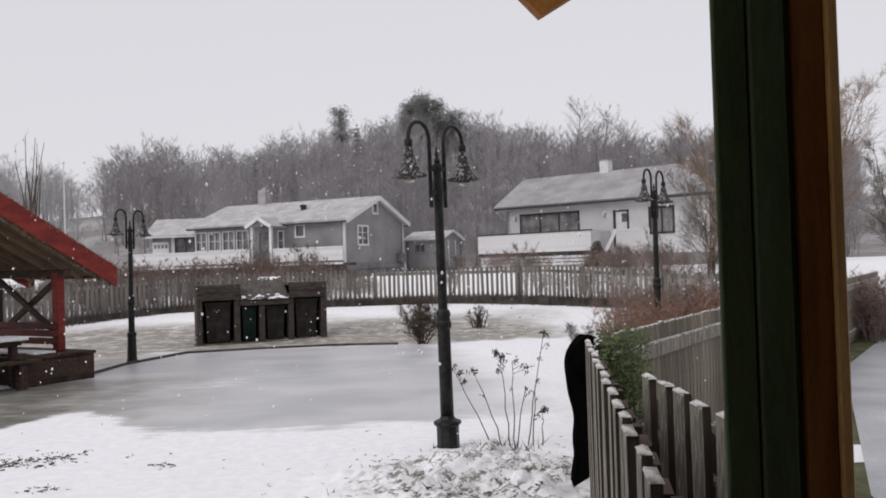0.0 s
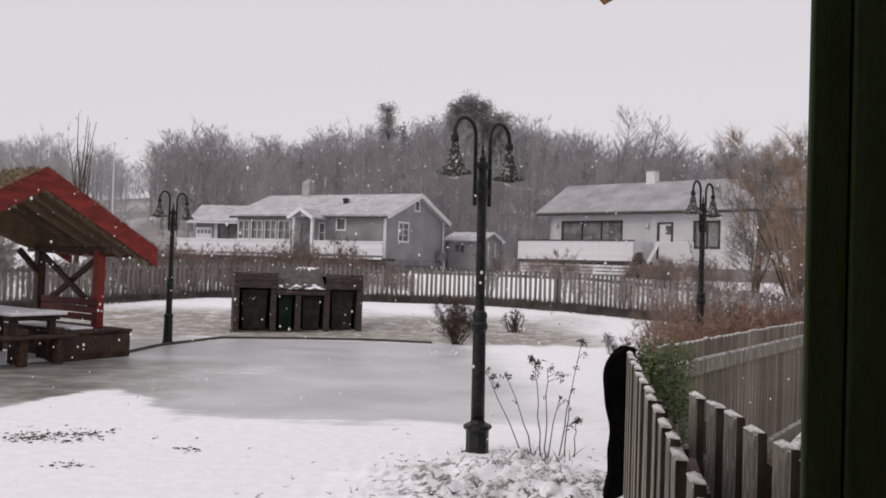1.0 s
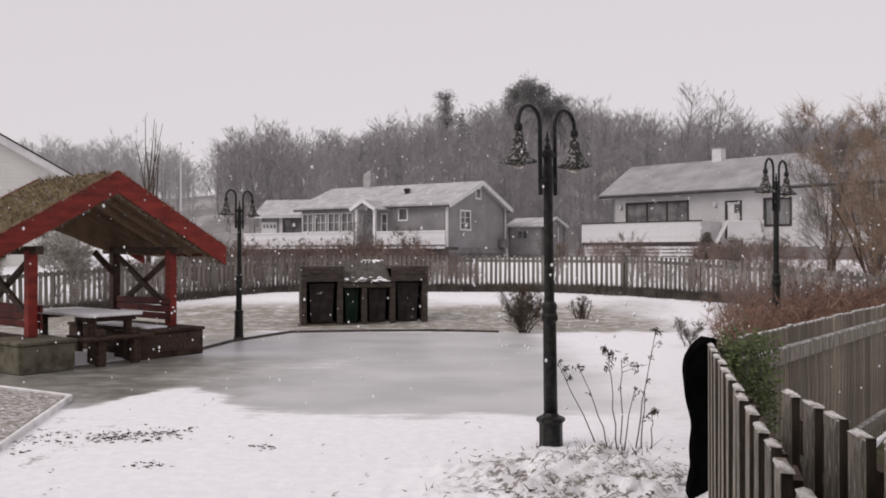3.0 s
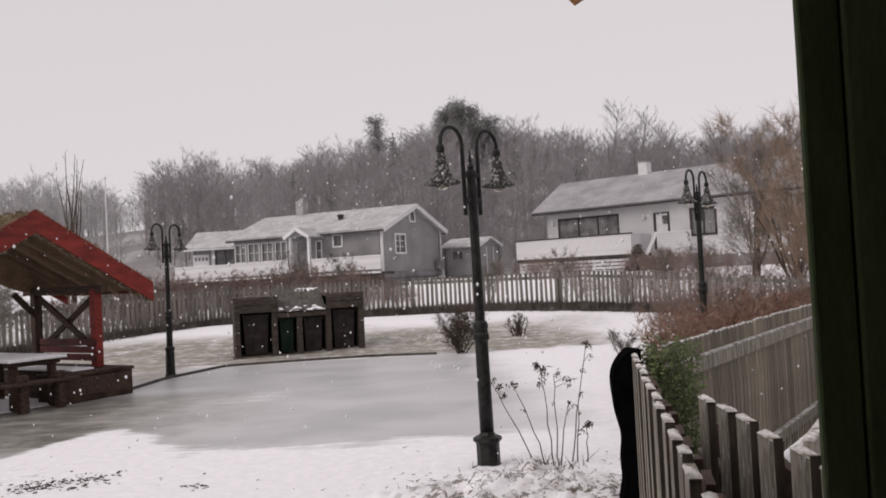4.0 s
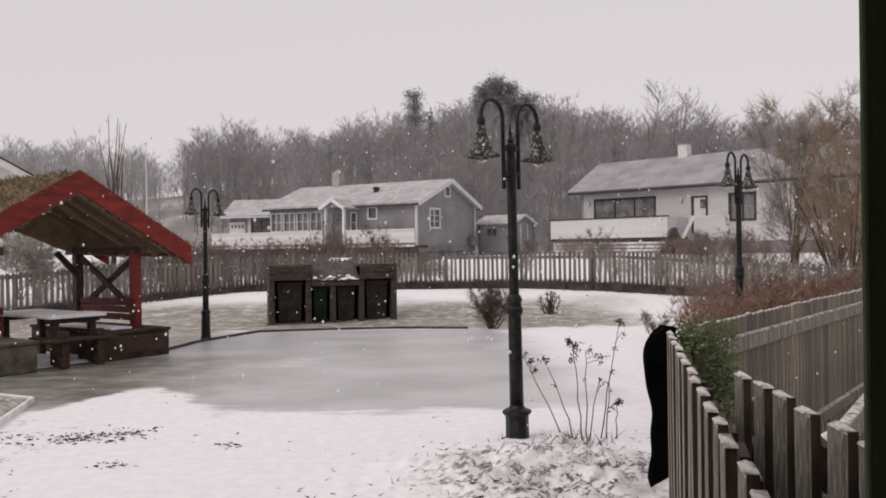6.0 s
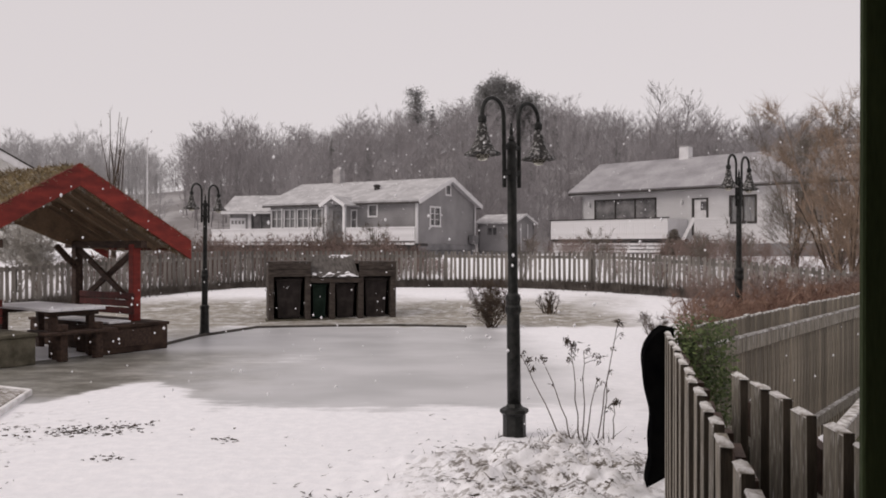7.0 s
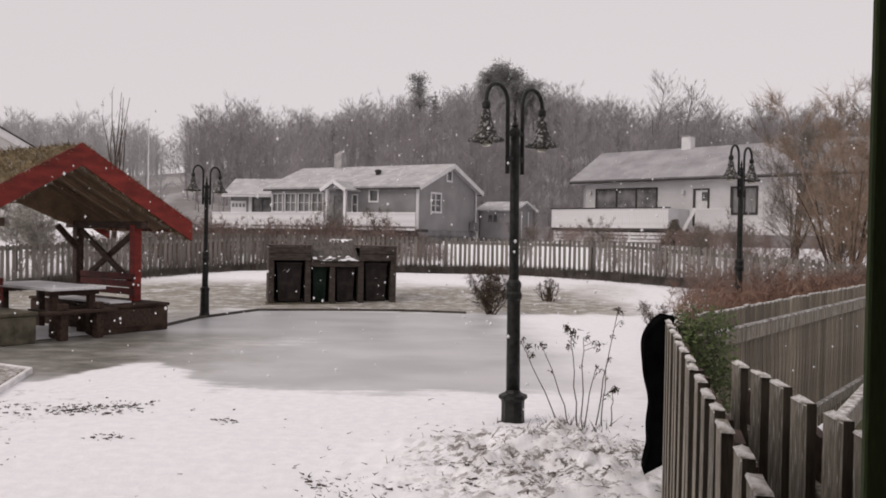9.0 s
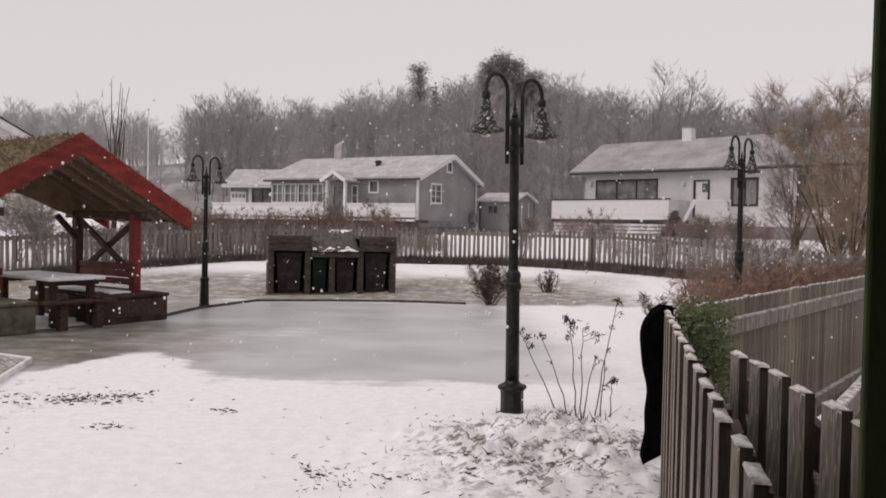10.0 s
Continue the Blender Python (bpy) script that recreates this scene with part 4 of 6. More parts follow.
# ---- street lamps ----
def street_lamp(tall=False):
    t = thing("street_lamp", I4, "black cast-iron lamp post with two arched arms and bell shades", "street lamp", "lamp posts of the yard")
    if tall:
        part("pedestal", turned([(0.1, 0), (0.1, 0.05), (0.088, 0.08), (0.078, 0.5), (0.088, 0.53), (0.086, 0.57), (0.055, 0.6)], 8), IRON, t)
    else:
        part("pedestal", turned([(0.115, 0), (0.115, 0.03), (0.1, 0.06), (0.098, 0.2), (0.1, 0.24), (0.125, 0.265), (0.12, 0.29), (0.07, 0.31), (0.055, 0.34)], 8), IRON, t)
    part("post", turned([(0.06, 0.34), (0.058, 0.7), (0.056, 1.12), (0.043, 1.24), (0.041, 1.8), (0.04, 2.2), (0.044, 2.3), (0.044, 2.42), (0.038, 2.44), (0.038, 2.5), (0.05, 2.52), (0.05, 2.55), (0.024, 2.58)], 14), IRON, t, smooth=True)
    part("collar", turned([(0.056, 1.1), (0.07, 1.12), (0.07, 1.16), (0.06, 1.18), (0.06, 1.21), (0.068, 1.23), (0.06, 1.26), (0.043, 1.28)], 14), IRON, t)
    part("finial", turned([(0.018, 2.57), (0.032, 2.59), (0.012, 2.63), (0.018, 2.65), (0.003, 2.73)], 10), IRON, t)
    part("bracket", box(-0.11, 0.11, -0.02, 0.02, 2.28, 2.33, 0.008), IRON, t)
    part("bracket", box(-0.11, 0.11, -0.02, 0.02, 2.5, 2.54, 0.008), IRON, t)
    for s in (-1, 1):
        pts = [(s * 0.095, 0, 2.18), (s * 0.095, 0, 2.76)]
        for k in range(11):
            a = math.pi * k / 10
            pts.append((s * (0.2275 - 0.1325 * math.cos(a)), 0, 2.78 + 0.14 * math.sin(a)))
        pts.append((s * 0.36, 0, 2.74))
        arm = part("arm", pipe(pts, 0.018, 8), IRON, t, smooth=True)
        part("knuckle", turned([(0.02, 2.69), (0.036, 2.71), (0.036, 2.75), (0.02, 2.77)], 10, centre=(s * 0.36, 0)), IRON, arm)
        sh = part("shade", turned([(0.028, 2.70), (0.042, 2.66), (0.05, 2.6), (0.075, 2.53), (0.11, 2.475), (0.15, 2.45), (0.154, 2.435), (0.138, 2.432), (0.1, 2.47), (0.06, 2.53)], 18, centre=(s * 0.36, 0)), IRON_SNOW, t, "snow-dusted bell shade", smooth=True)
        part("bulb_glass", turned([(0.03, 2.5), (0.055, 2.46), (0.055, 2.42), (0.035, 2.395), (0.01, 2.39)], 14, centre=(s * 0.36, 0)), LAMPGLASS, sh, smooth=True)
    return t


lamp = street_lamp()
lamp.matrix_basis = pose(0.625, 7.07, -0.04, 0, -1.0, 44)
lamp_b = street_lamp(True)
lamp_b.matrix_basis = pose(4.52, 12.58, 0.0, 0, 0, 46)
lamp_b.scale = (1, 1, 1.04)
short_lamp = copy_thing(lamp_b, pose(-4.42, 15.35, 0.0, 0, 0.4, 62))
short_lamp.scale = (0.96, 0.96, 0.96)


# ---- fences ----
def picket_mesh(name, w, d, h, tilt=0.0):
    """A plank picket with an angled, worn top and a thin cap of snow modelled in it."""
    bm = box(-w / 2, w / 2, -d / 2, d / 2, 0, h)
    for v in bm.verts:
        if v.co.z > h * 0.5:
            v.co.z += tilt * v.co.x / w
    me = bpy.data.meshes.new(name)
    bmesh.ops.recalc_face_normals(bm, faces=bm.faces)
    bm.to_mesh(me)
    bm.free()
    return me


def lumpy_cap(w, d, h, seed):
    """A thin uneven crust of snow on a plank's end, ragged along its edges."""
    r = random.Random(seed)
    bm = bmesh.new()
    nx_, ny_ = 5, 2
    bot = [[bm.verts.new((-w / 2 + w * i / nx_, -d / 2 + d * j / ny_, 0)) for j in range(ny_ + 1)] for i in range(nx_ + 1)]
    top = []
    for i in range(nx_ + 1):
        col = []
        for j in range(ny_ + 1):
            rim = i in (0, nx_) or j in (0, ny_)
            p = bot[i][j].co
            col.append(bm.verts.new((p.x * (0.9 if rim else 1) + r.uniform(-0.003, 0.003), p.y * (0.85 if rim else 1), h * (r.uniform(0.15, 0.5) if rim else r.uniform(0.3, 1.0)))))
        top.append(col)
    for i in range(nx_):
        for j in range(ny_):
            bm.faces.new((top[i][j], top[i + 1][j], top[i + 1][j + 1], top[i][j + 1]))
        bm.faces.new((bot[i][0], bot[i + 1][0], top[i + 1][0], top[i][0]))
        bm.faces.new((bot[i + 1][ny_], bot[i][ny_], top[i][ny_], top[i + 1][ny_]))
    for j in range(ny_):
        bm.faces.new((bot[0][j + 1], bot[0][j], top[0][j], top[0][j + 1]))
        bm.faces.new((bot[nx_][j], bot[nx_][j + 1], top[nx_][j + 1], top[nx_][j]))
    me = bpy.data.meshes.new("snow_cap")
    bm.to_mesh(me)
    bm.free()
    me.materials.append(WOOD_END)
    return me


def run(points):
    """Distances along a line of plan points, and where it is at a distance."""
    pts = [Vector(p) for p in points]
    ds = [0.0]
    for a, b in zip(pts, pts[1:]):
        ds.append(ds[-1] + (b - a).length)

    def at(d):
        for i in range(len(pts) - 1):
            if d <= ds[i + 1] or i == len(pts) - 2:
                u = (d - ds[i]) / (ds[i + 1] - ds[i])
                return pts[i].lerp(pts[i + 1], u), pts[i + 1] - pts[i]
    return ds[-1], at


def picket_fence(points, label, pitch, w, h, base, mat, group="", th=0.022, rails=(0.25, 0.8), cap=None, rail_side=1, clear=0.05, double=False):
    fence = thing("picket_fence", I4, label, "fence", group)
    total, at = run(points)
    me = [picket_mesh("picket", w * s, th, h, tl) for s, tl in ((1, 0.0), (0.92, 0.012), (1.06, -0.01))]
    for q in me:
        q.materials.append(mat)
        # narrow side faces take the painted shade colour
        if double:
            q.materials.append(SHADED_EDGE)
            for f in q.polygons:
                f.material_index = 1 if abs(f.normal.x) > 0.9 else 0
    # set-back pickets are coloured dark to stand for shade in the gaps
    me_gap_shade = [q.copy() for q in me]
    for q in me_gap_shade:
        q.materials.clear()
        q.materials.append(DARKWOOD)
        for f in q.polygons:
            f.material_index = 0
    caps = [lumpy_cap(w * 1.04, th * 1.25, 0.016, 500 + q) for q in range(4)]
    r = random.Random(int(total * 100))
    k = int(total / pitch)
    for i in range(k):
        p, d = at((i + 0.5) * pitch)
        o = new("picket", r.choice(me))
        o.parent = fence
        jit = 0.3 if double else 1.0
        dz = r.uniform(-0.018, 0.018) * jit
        m = pose(p.x, p.y, base(p.x, p.y) + clear + dz, r.gauss(0, 0.7) * jit, r.gauss(0, 0.7) * jit, math.degrees(math.atan2(d.y, d.x)))
        o.matrix_world = m
        if cap:
            c = new("snow_cap", r.choice(caps))
            c.parent = o
            c.matrix_local = pose(0, 0, h - 0.002)
    if double:
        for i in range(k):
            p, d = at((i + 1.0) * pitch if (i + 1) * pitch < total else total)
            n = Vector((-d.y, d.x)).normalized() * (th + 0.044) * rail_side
            o = new("back_picket", r.choice(me_gap_shade))
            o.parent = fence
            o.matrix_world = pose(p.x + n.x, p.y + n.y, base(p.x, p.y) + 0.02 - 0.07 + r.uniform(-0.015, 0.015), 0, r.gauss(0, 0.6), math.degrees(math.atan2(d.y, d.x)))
    for zr in rails:
        for a, b in zip(points, points[1:]):
            n = Vector((-(b[1] - a[1]), b[0] - a[0])).normalized() * (th / 2 + 0.022) * rail_side
            part("rail", beam((a[0] + n.x, a[1] + n.y, base(*a) + zr), (b[0] + n.x, b[1] + n.y, base(*b) + zr), 0.04, 0.09, 0.006), mat, fence)
    for j in range(0 if double else int(total / 2.2) + 1):
        p, d = at(min(j * 2.2, total - 0.05))
        n = Vector((-d.y, d.x)).normalized() * (th / 2 + 0.1) * rail_side
        part("post", box(p.x + n.x - 0.045, p.x + n.x + 0.045, p.y + n.y - 0.045, p.y + n.y + 0.045, base(p.x, p.y) - 0.2, base(p.x, p.y) + h - 0.04, 0.006), mat, fence)
    return fence


picket_fence([(-13.2, 16.5), (-8.0, 22.0), (-5.3, 25.0), (0.0, 25.0)], "long weathered grey picket fence on the snowy bank", 0.143, 0.08, 1.0, ground_z, FENCE_FAR, "boundary fence", rails=(0.12, 0.9))
picket_fence([(0.05, 25.0), (5.0, 23.5), (7.35, 21.2), (10.5, 17.5)], "long weathered grey picket fence above the bank", 0.143, 0.08, 1.0, ground_z, FENCE_FAR, "boundary fence", rails=(0.12, 0.9))
flat = lambda x, y: 0.0
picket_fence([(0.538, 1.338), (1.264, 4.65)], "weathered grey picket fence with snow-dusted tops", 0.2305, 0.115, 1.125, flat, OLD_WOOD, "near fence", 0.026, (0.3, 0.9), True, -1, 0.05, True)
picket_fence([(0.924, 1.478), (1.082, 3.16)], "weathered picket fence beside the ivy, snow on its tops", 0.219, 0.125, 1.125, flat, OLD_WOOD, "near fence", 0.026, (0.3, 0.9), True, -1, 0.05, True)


def plank_fence(a, b, label):
    """Upright planks set close, with one wide rail near the top on the near side."""
    f = thing("plank_fence", I4, label, "fence", "near fence")
    total, at = run([a, b])
    me = [picket_mesh("plank", 0.075 * s, 0.02, 1.13, t) for s, t in ((1, 0.006), (0.95, -0.006), (0.9, 0.0))]
    for q in me:
        q.materials.append(PLANK)
    cap_me = picket_mesh("snow_cap", 0.085, 0.024, 0.01)
    cap_me.materials.append(WOOD_END)
    r = random.Random(5)
    for i in range(int(total / 0.095)):
        p, d = at((i + 0.5) * 0.095)
        o = new("plank", r.choice(me))
        o.parent = f
        o.matrix_world = pose(p.x, p.y, 0.04 + r.uniform(-0.006, 0.006), 0, r.gauss(0, 0.4), math.degrees(math.atan2(d.y, d.x)))
        c = new("snow_cap", cap_me)
        c.parent = o
        c.matrix_local = pose(0, 0, 1.132)
    d = Vector((b[0] - a[0], b[1] - a[1])).normalized()
    n = Vector((d.y, -d.x)) * 0.03
    for z, w in ((1.005, 0.095), (0.2, 0.09)):
        rl = part("rail", beam((a[0] + n.x, a[1] + n.y, z), (b[0] + n.x, b[1] + n.y, z), 0.035, w, 0.006), OLD_WOOD, f)
        part("rail_snow", beam((a[0] + n.x, a[1] + n.y, z + w / 2 + 0.007), (b[0] + n.x, b[1] + n.y, z + w / 2 + 0.007), 0.037, 0.012), WOOD_END, rl)
    for j in range(int(total / 1.9) + 1):
        p, _ = at(min(j * 1.9 + 0.05, total))
        part("post", box(p.x - n.x * 2.4 - 0.045, p.x - n.x * 2.4 + 0.045, p.y - n.y * 2.4 - 0.045, p.y - n.y * 2.4 + 0.045, -0.1, 1.1, 0.006), PLANK, f)
    return f


plank_fence((1.47, 4.75), (11.6, 17.84), "close-boarded weathered fence with a wide top rail")

# low snow-capped board inside the little yard
low = thing("low_rail", I4, "low snow-capped timber rail on two stub posts", "rail")
lb = part("board", beam((1.9, 3.93, 0.70), (2.75, 5.2, 0.70), 0.05, 0.12, 0.008), OLD_WOOD, low)
part("board_snow", beam((1.9, 3.93, 0.768), (2.75, 5.2, 0.768), 0.056, 0.016, 0.004), WOOD_END, lb)
for x, y in ((2.05, 4.17), (2.65, 5.05)):
    part("post", box(x - 0.04, x + 0.04, y - 0.04, y + 0.04, -0.1, 0.66, 0.006), OLD_WOOD, low)

# black rubber sheet hung over the fence's end
bm = bmesh.new()
rings = []
for k in range(27):
    t = k / 26
    z = 0.264 + 0.9 * t
    out = 0.07 + 0.034 * math.exp(-((t - 0.76) / 0.2) ** 2) + 0.018 * max(0.0, 1 - t / 0.16) + 0.004 * math.sin(11 * t) + 0.004 * math.sin(23 * t + 1)
    if t > 0.86:
        out *= math.sqrt(max(0.03, 1 - ((t - 0.86) / 0.142) ** 2))
    left, right = 1.271 - out * 1.136, 1.32
    lift = 0.085 * max(0.0, 1 - t / 0.1)
    rings.append([bm.verts.new((x, y, z + dz)) for x, y, dz in ((left, 4.68, 0), (right, 4.68, lift), (right + 0.03, 4.82, lift), (left + 0.02, 4.84, 0.01))])
for p, q in zip(rings, rings[1:]):
    for i in range(4):
        bm.faces.new((p[i], p[(i + 1) % 4], q[(i + 1) % 4], q[i]))
bm.faces.new(rings[0][::-1])
bm.faces.new(rings[-1])
sheet = part("rubber_sheet", bm, BLACK, None, smooth=False)
tagged(sheet, "black rubber sheet hung over the fence's end", "sheet")


# ---- ivy on the fence corner ----
def leaf_mass(seed, count, size, box_dims, centre):
    r = random.Random(seed)
    vs, fs = [], []
    for i in range(count):
        c = Vector([centre[k] + box_dims[k] / 2 * (r.uniform(-1, 1) + r.gauss(0, 0.06)) for k in range(3)])
        u = Vector((r.gauss(0, 1), r.gauss(0, 1), r.gauss(0, 1))).normalized()
        w = u.orthogonal().normalized()
        s = size * r.uniform(0.6, 1.3)
        b = len(vs)
        vs += [c - u * s, c + w * s * 0.55, c + u * s, c - w * s * 0.55]
        fs += [(b, b + 1, b + 2), (b, b + 2, b + 3)]
    return np.array([tuple(v) for v in vs]), np.array(fs)


ivy = thing("ivy", I4, "green ivy climbing over the corner of the fence", "ivy")
for nm, arr, mt in (("leaves", leaf_mass(3, 8500, 0.0135, (0.30, 0.34, 1.16), (1.50, 4.74, 0.6)), IVY),
                    ("stems", bare_tree(6, 1.0, 0.01, 8, 0.08, 3, 0.05, 0.002, 0.1, 0.1, 4, 0.04, 2), TWIG)):
    o = new(nm, mesh_np(nm, *arr, mt))
    o.parent = ivy
    if nm == "stems":
        o.matrix_local = pose(1.47, 4.75, 0)

# ---- picnic shelter ----
SH = pose(-5.662, 12.487, 0, 0, 0, math.degrees(math.atan2(0.819, 0.574)))  # x along the front, -y to the front
sh = thing("picnic_shelter", SH, "red timber picnic shelter with a sod roof", "shelter")
PX, RB = 1.15, 1.65
for x in (-PX, PX):
    for y in (0, RB):
        part("post", box(x - 0.07, x + 0.07, y - 0.07, y + 0.07, 0.44, 1.68, 0.01), RED if y == 0 else DARKWOOD, sh)
    part("wall_plate", box(x - 0.06, x + 0.06, -0.25, RB + 0.3, 1.62, 1.74, 0.01), DARKWOOD, sh)
    part("brace", beam((x, 0.05, 0.72), (x, RB - 0.05, 1.6), 0.05, 0.1, 0.006), DARKWOOD, sh)
    part("brace", beam((x + 0.055, 0.05, 1.6), (x + 0.055, RB - 0.05, 0.72), 0.05, 0.1, 0.006), DARKWOOD, sh)
    for z in (0.55, 0.67, 0.79):
        s = -1 if x > 0 else 1
        part("bench_back", box(x + s * 0.08, x + s * 0.115, -0.12, RB - 0.25, z, z + 0.105, 0.008), RED_DARK, sh)
RY0, RY1, EX, EZ, RZ = -0.3, 2.05, 1.94, 1.62, 2.72
for s in (-1, 1):
    rs = roof_slab(sh, [(s * EX, RY0, EZ), (s * EX, RY1, EZ), (0, RY1, RZ), (0, RY0, RZ)], 0.05, UNDER, "ceiling")
    sod = roof_slab(sh, [(s * (EX - 0.04), RY0 + 0.06, EZ + 0.075), (s * (EX - 0.04), RY1 - 0.06, EZ + 0.075), (0, RY1 - 0.06, RZ + 0.06), (0, RY0 + 0.06, RZ + 0.06)], 0.09, SOD, "sod", "dry brown sod dusted with snow")
    for y in (RY0 - 0.045, RY1):
        part("bargeboard", prism([(0, RZ + 0.17), (0, RZ - 0.17), (s * (EX + 0.06), EZ - 0.19), (s * (EX + 0.06), EZ + 0.13)], y, y + 0.045), RED, sh)
    part("eave_board", beam((s * (EX + 0.02), RY0, EZ + 0.06), (s * (EX + 0.02), RY1, EZ + 0.06), 0.04, 0.2, 0.01), RED, sh)
    for k in range(5):
        y = RY0 + 0.25 + k * 0.46
        part("rafter", beam((s * (EX - 0.1), y, EZ - 0.02), (s * 0.03, y, RZ - 0.08), 0.05, 0.07), UNDER, sh)
    part("gable_brace", beam((s * PX, RB - 0.02, 1.25), (s * 0.75, RB - 0.02, 1.66), 0.05, 0.1, 0.006), DARKWOOD, sh)
part("gable_panel", prism([(-1.75, 1.68), (-1.2, 1.66), (-0.6, 1.8), (-0.25, 1.97), (0.13, 2.01), (0.38, 1.92), (0.84, 1.73), (1.28, 1.61), (1.75, 1.6), (1.2, 1.98), (0, RZ - 0.06), (-1.2, 1.98)], RB + 0.06, RB + 0.1), UNDER, sh)
# grass on the sod
r = random.Random(21)
tuft = Sprig(22)
for _ in range(5200):
    s = r.choice((-1, 1))
    u, y = r.random(), r.uniform(RY0 + 0.1, RY1 - 0.1)
    p = Vector((s * (EX - 0.05) * (1 - u), y, EZ + 0.16 + (RZ - EZ - 0.01) * u))
    clump = 0.5 + 0.5 * math.sin(9 * p.x + 4 * y) * math.sin(7 * y - 5 * p.x)
    ln = r.uniform(0.05, 0.11) + 0.2 * max(0.0, clump - 0.35) * r.random()
    tuft.blade(p, p + Vector((r.gauss(0, 0.6) + s * 0.5, r.gauss(0, 0.6), r.uniform(0.3, 1))).normalized() * ln, 0.008)
for _ in range(900):
    s, y = r.choice((-1, 1)), r.uniform(RY0, RY1)
    p = Vector((s * (EX + 0.0), y, EZ + 0.05))
    tuft.blade(p, p + Vector((s * r.uniform(-0.2, 0.5), r.gauss(0, 0.4), -r.uniform(0.3, 1))).normalized() * r.uniform(0.06, 0.2), 0.007)
for _ in range(1100):
    s, u = r.choice((-1, 1)), r.random()
    p = Vector((s * EX * u, RY0 - 0.03 + r.uniform(0, 0.12), RZ + (EZ - RZ) * u - 0.14))
    tuft.blade(p, p + Vector((r.gauss(0, 0.4), r.gauss(0, 0.3), -1)).normalized() * r.uniform(0.03, 0.11), 0.009)
for _ in range(500):
    s, u = r.choice((-1, 1)), r.random()
    p = Vector((s * EX * u, RY0 - 0.03, RZ + (EZ - RZ) * u + 0.15))
    tuft.blade(p, p + Vector((r.gauss(0, 0.5), -0.4, r.gauss(0.3, 0.5))).normalized() * r.uniform(0.03, 0.1), 0.009)
o = new("roof_grass", mesh_np("roof_grass", *tuft.arrays(), GRASS))
o.parent = sh


# planter boxes under the posts, seats, table
def planter(x0, x1, y0, y1, h, mat, label):
    t = thing("planter_box", SH, label, "planter", "boxes under the shelter")
    part("body", box(x0, x1, y0, y1, 0, h - 0.05, 0.015), mat, t)
    part("rim", box(x0 - 0.02, x1 + 0.02, y0 - 0.02, y1 + 0.02, h - 0.05, h, 0.01), mat, t)
    return t


planter(-1.62, -0.83, -0.62, 0.35, 0.44, CONCRETE, "mossy concrete plinth block under a shelter post")
planter(-1.5, -0.95, 0.45, 2.2, 0.42, PLANTER, "dark wet timber bench box of the shelter")
planter(0.2, 1.42, -0.5, 0.12, 0.44, PLANTER, "dark wet timber plinth box under a front shelter post")
planter(0.55, 1.42, 0.2, 2.1, 0.44, PLANTER, "dark wet timber bench box along the shelter side")
part("red_panel", box(0.2, 1.1, -0.512, -0.501, 0.1, 0.36), DARKWOOD, sh)
drift = bmesh.new()
dv = [[drift.verts.new((-1.0 + 1.5 * i / 14, -0.35 + 2.5 * j / 24, 0.012 + 0.05 * max(0.0, math.sin(math.pi * i / 14) * math.sin(math.pi * j / 24)) ** 0.5 * (0.7 + 0.6 * noise.noise((i * 0.45, j * 0.4, 2.0))))) for j in range(25)] for i in range(15)]
for i in range(14):
    for j in range(24):
        drift.faces.new((dv[i][j], dv[i + 1][j], dv[i + 1][j + 1], dv[i][j + 1]))
o = part("snow_patch", drift, SNOW, smooth=True)
o.matrix_world = SH
tagged(o, "thin drift of snow blown in under the picnic table", "snow", kind="stuff")
seat = thing("bench_seat", SH, "snowy bench boards inside the shelter", "bench")
for k in range(3):
    part("seat_board", box(0.5 + 0.13 * k, 0.62 + 0.13 * k, -0.3, 1.6, 0.446, 0.478, 0.006), SNOW, seat)
table = thing("picnic_table", SH, "snow-dusted wooden picnic table with dark trestle legs", "table")
for k in range(5):
    part("top_board", box(-0.56 + 0.175 * k, -0.39 + 0.175 * k, -0.5, 1.4, 0.70, 0.745, 0.008), SNOW, table)
for y in (-0.3, 1.1):
    part("trestle_bar", box(-0.52, 0.3, y - 0.04, y + 0.04, 0.62, 0.7, 0.006), DARKWOOD, table)
    for x in (-0.4, 0.18):
        part("leg", box(x - 0.05, x + 0.05, y - 0.05, y + 0.05, 0, 0.62, 0.008), DARKWOOD, table)
part("stretcher", box(-0.14, -0.06, -0.4, 0.9, 0.25, 0.34), DARKWOOD, table)
bench = thing("low_bench", SH, "low dark timber bench with stub posts", "bench")
part("seat", box(-0.75, 0.36, -0.74, -0.53, 0.38, 0.43, 0.01), DARKWOOD, bench)
for x in (-0.45, 0.1):
    part("leg", box(x - 0.06, x + 0.06, -0.68, -0.56, 0, 0.38, 0.01), DARKWOOD, bench)
    part("stub", box(x - 0.06, x + 0.06, -0.68, -0.56, 0.43, 0.53, 0.01), DARKWOOD, bench)

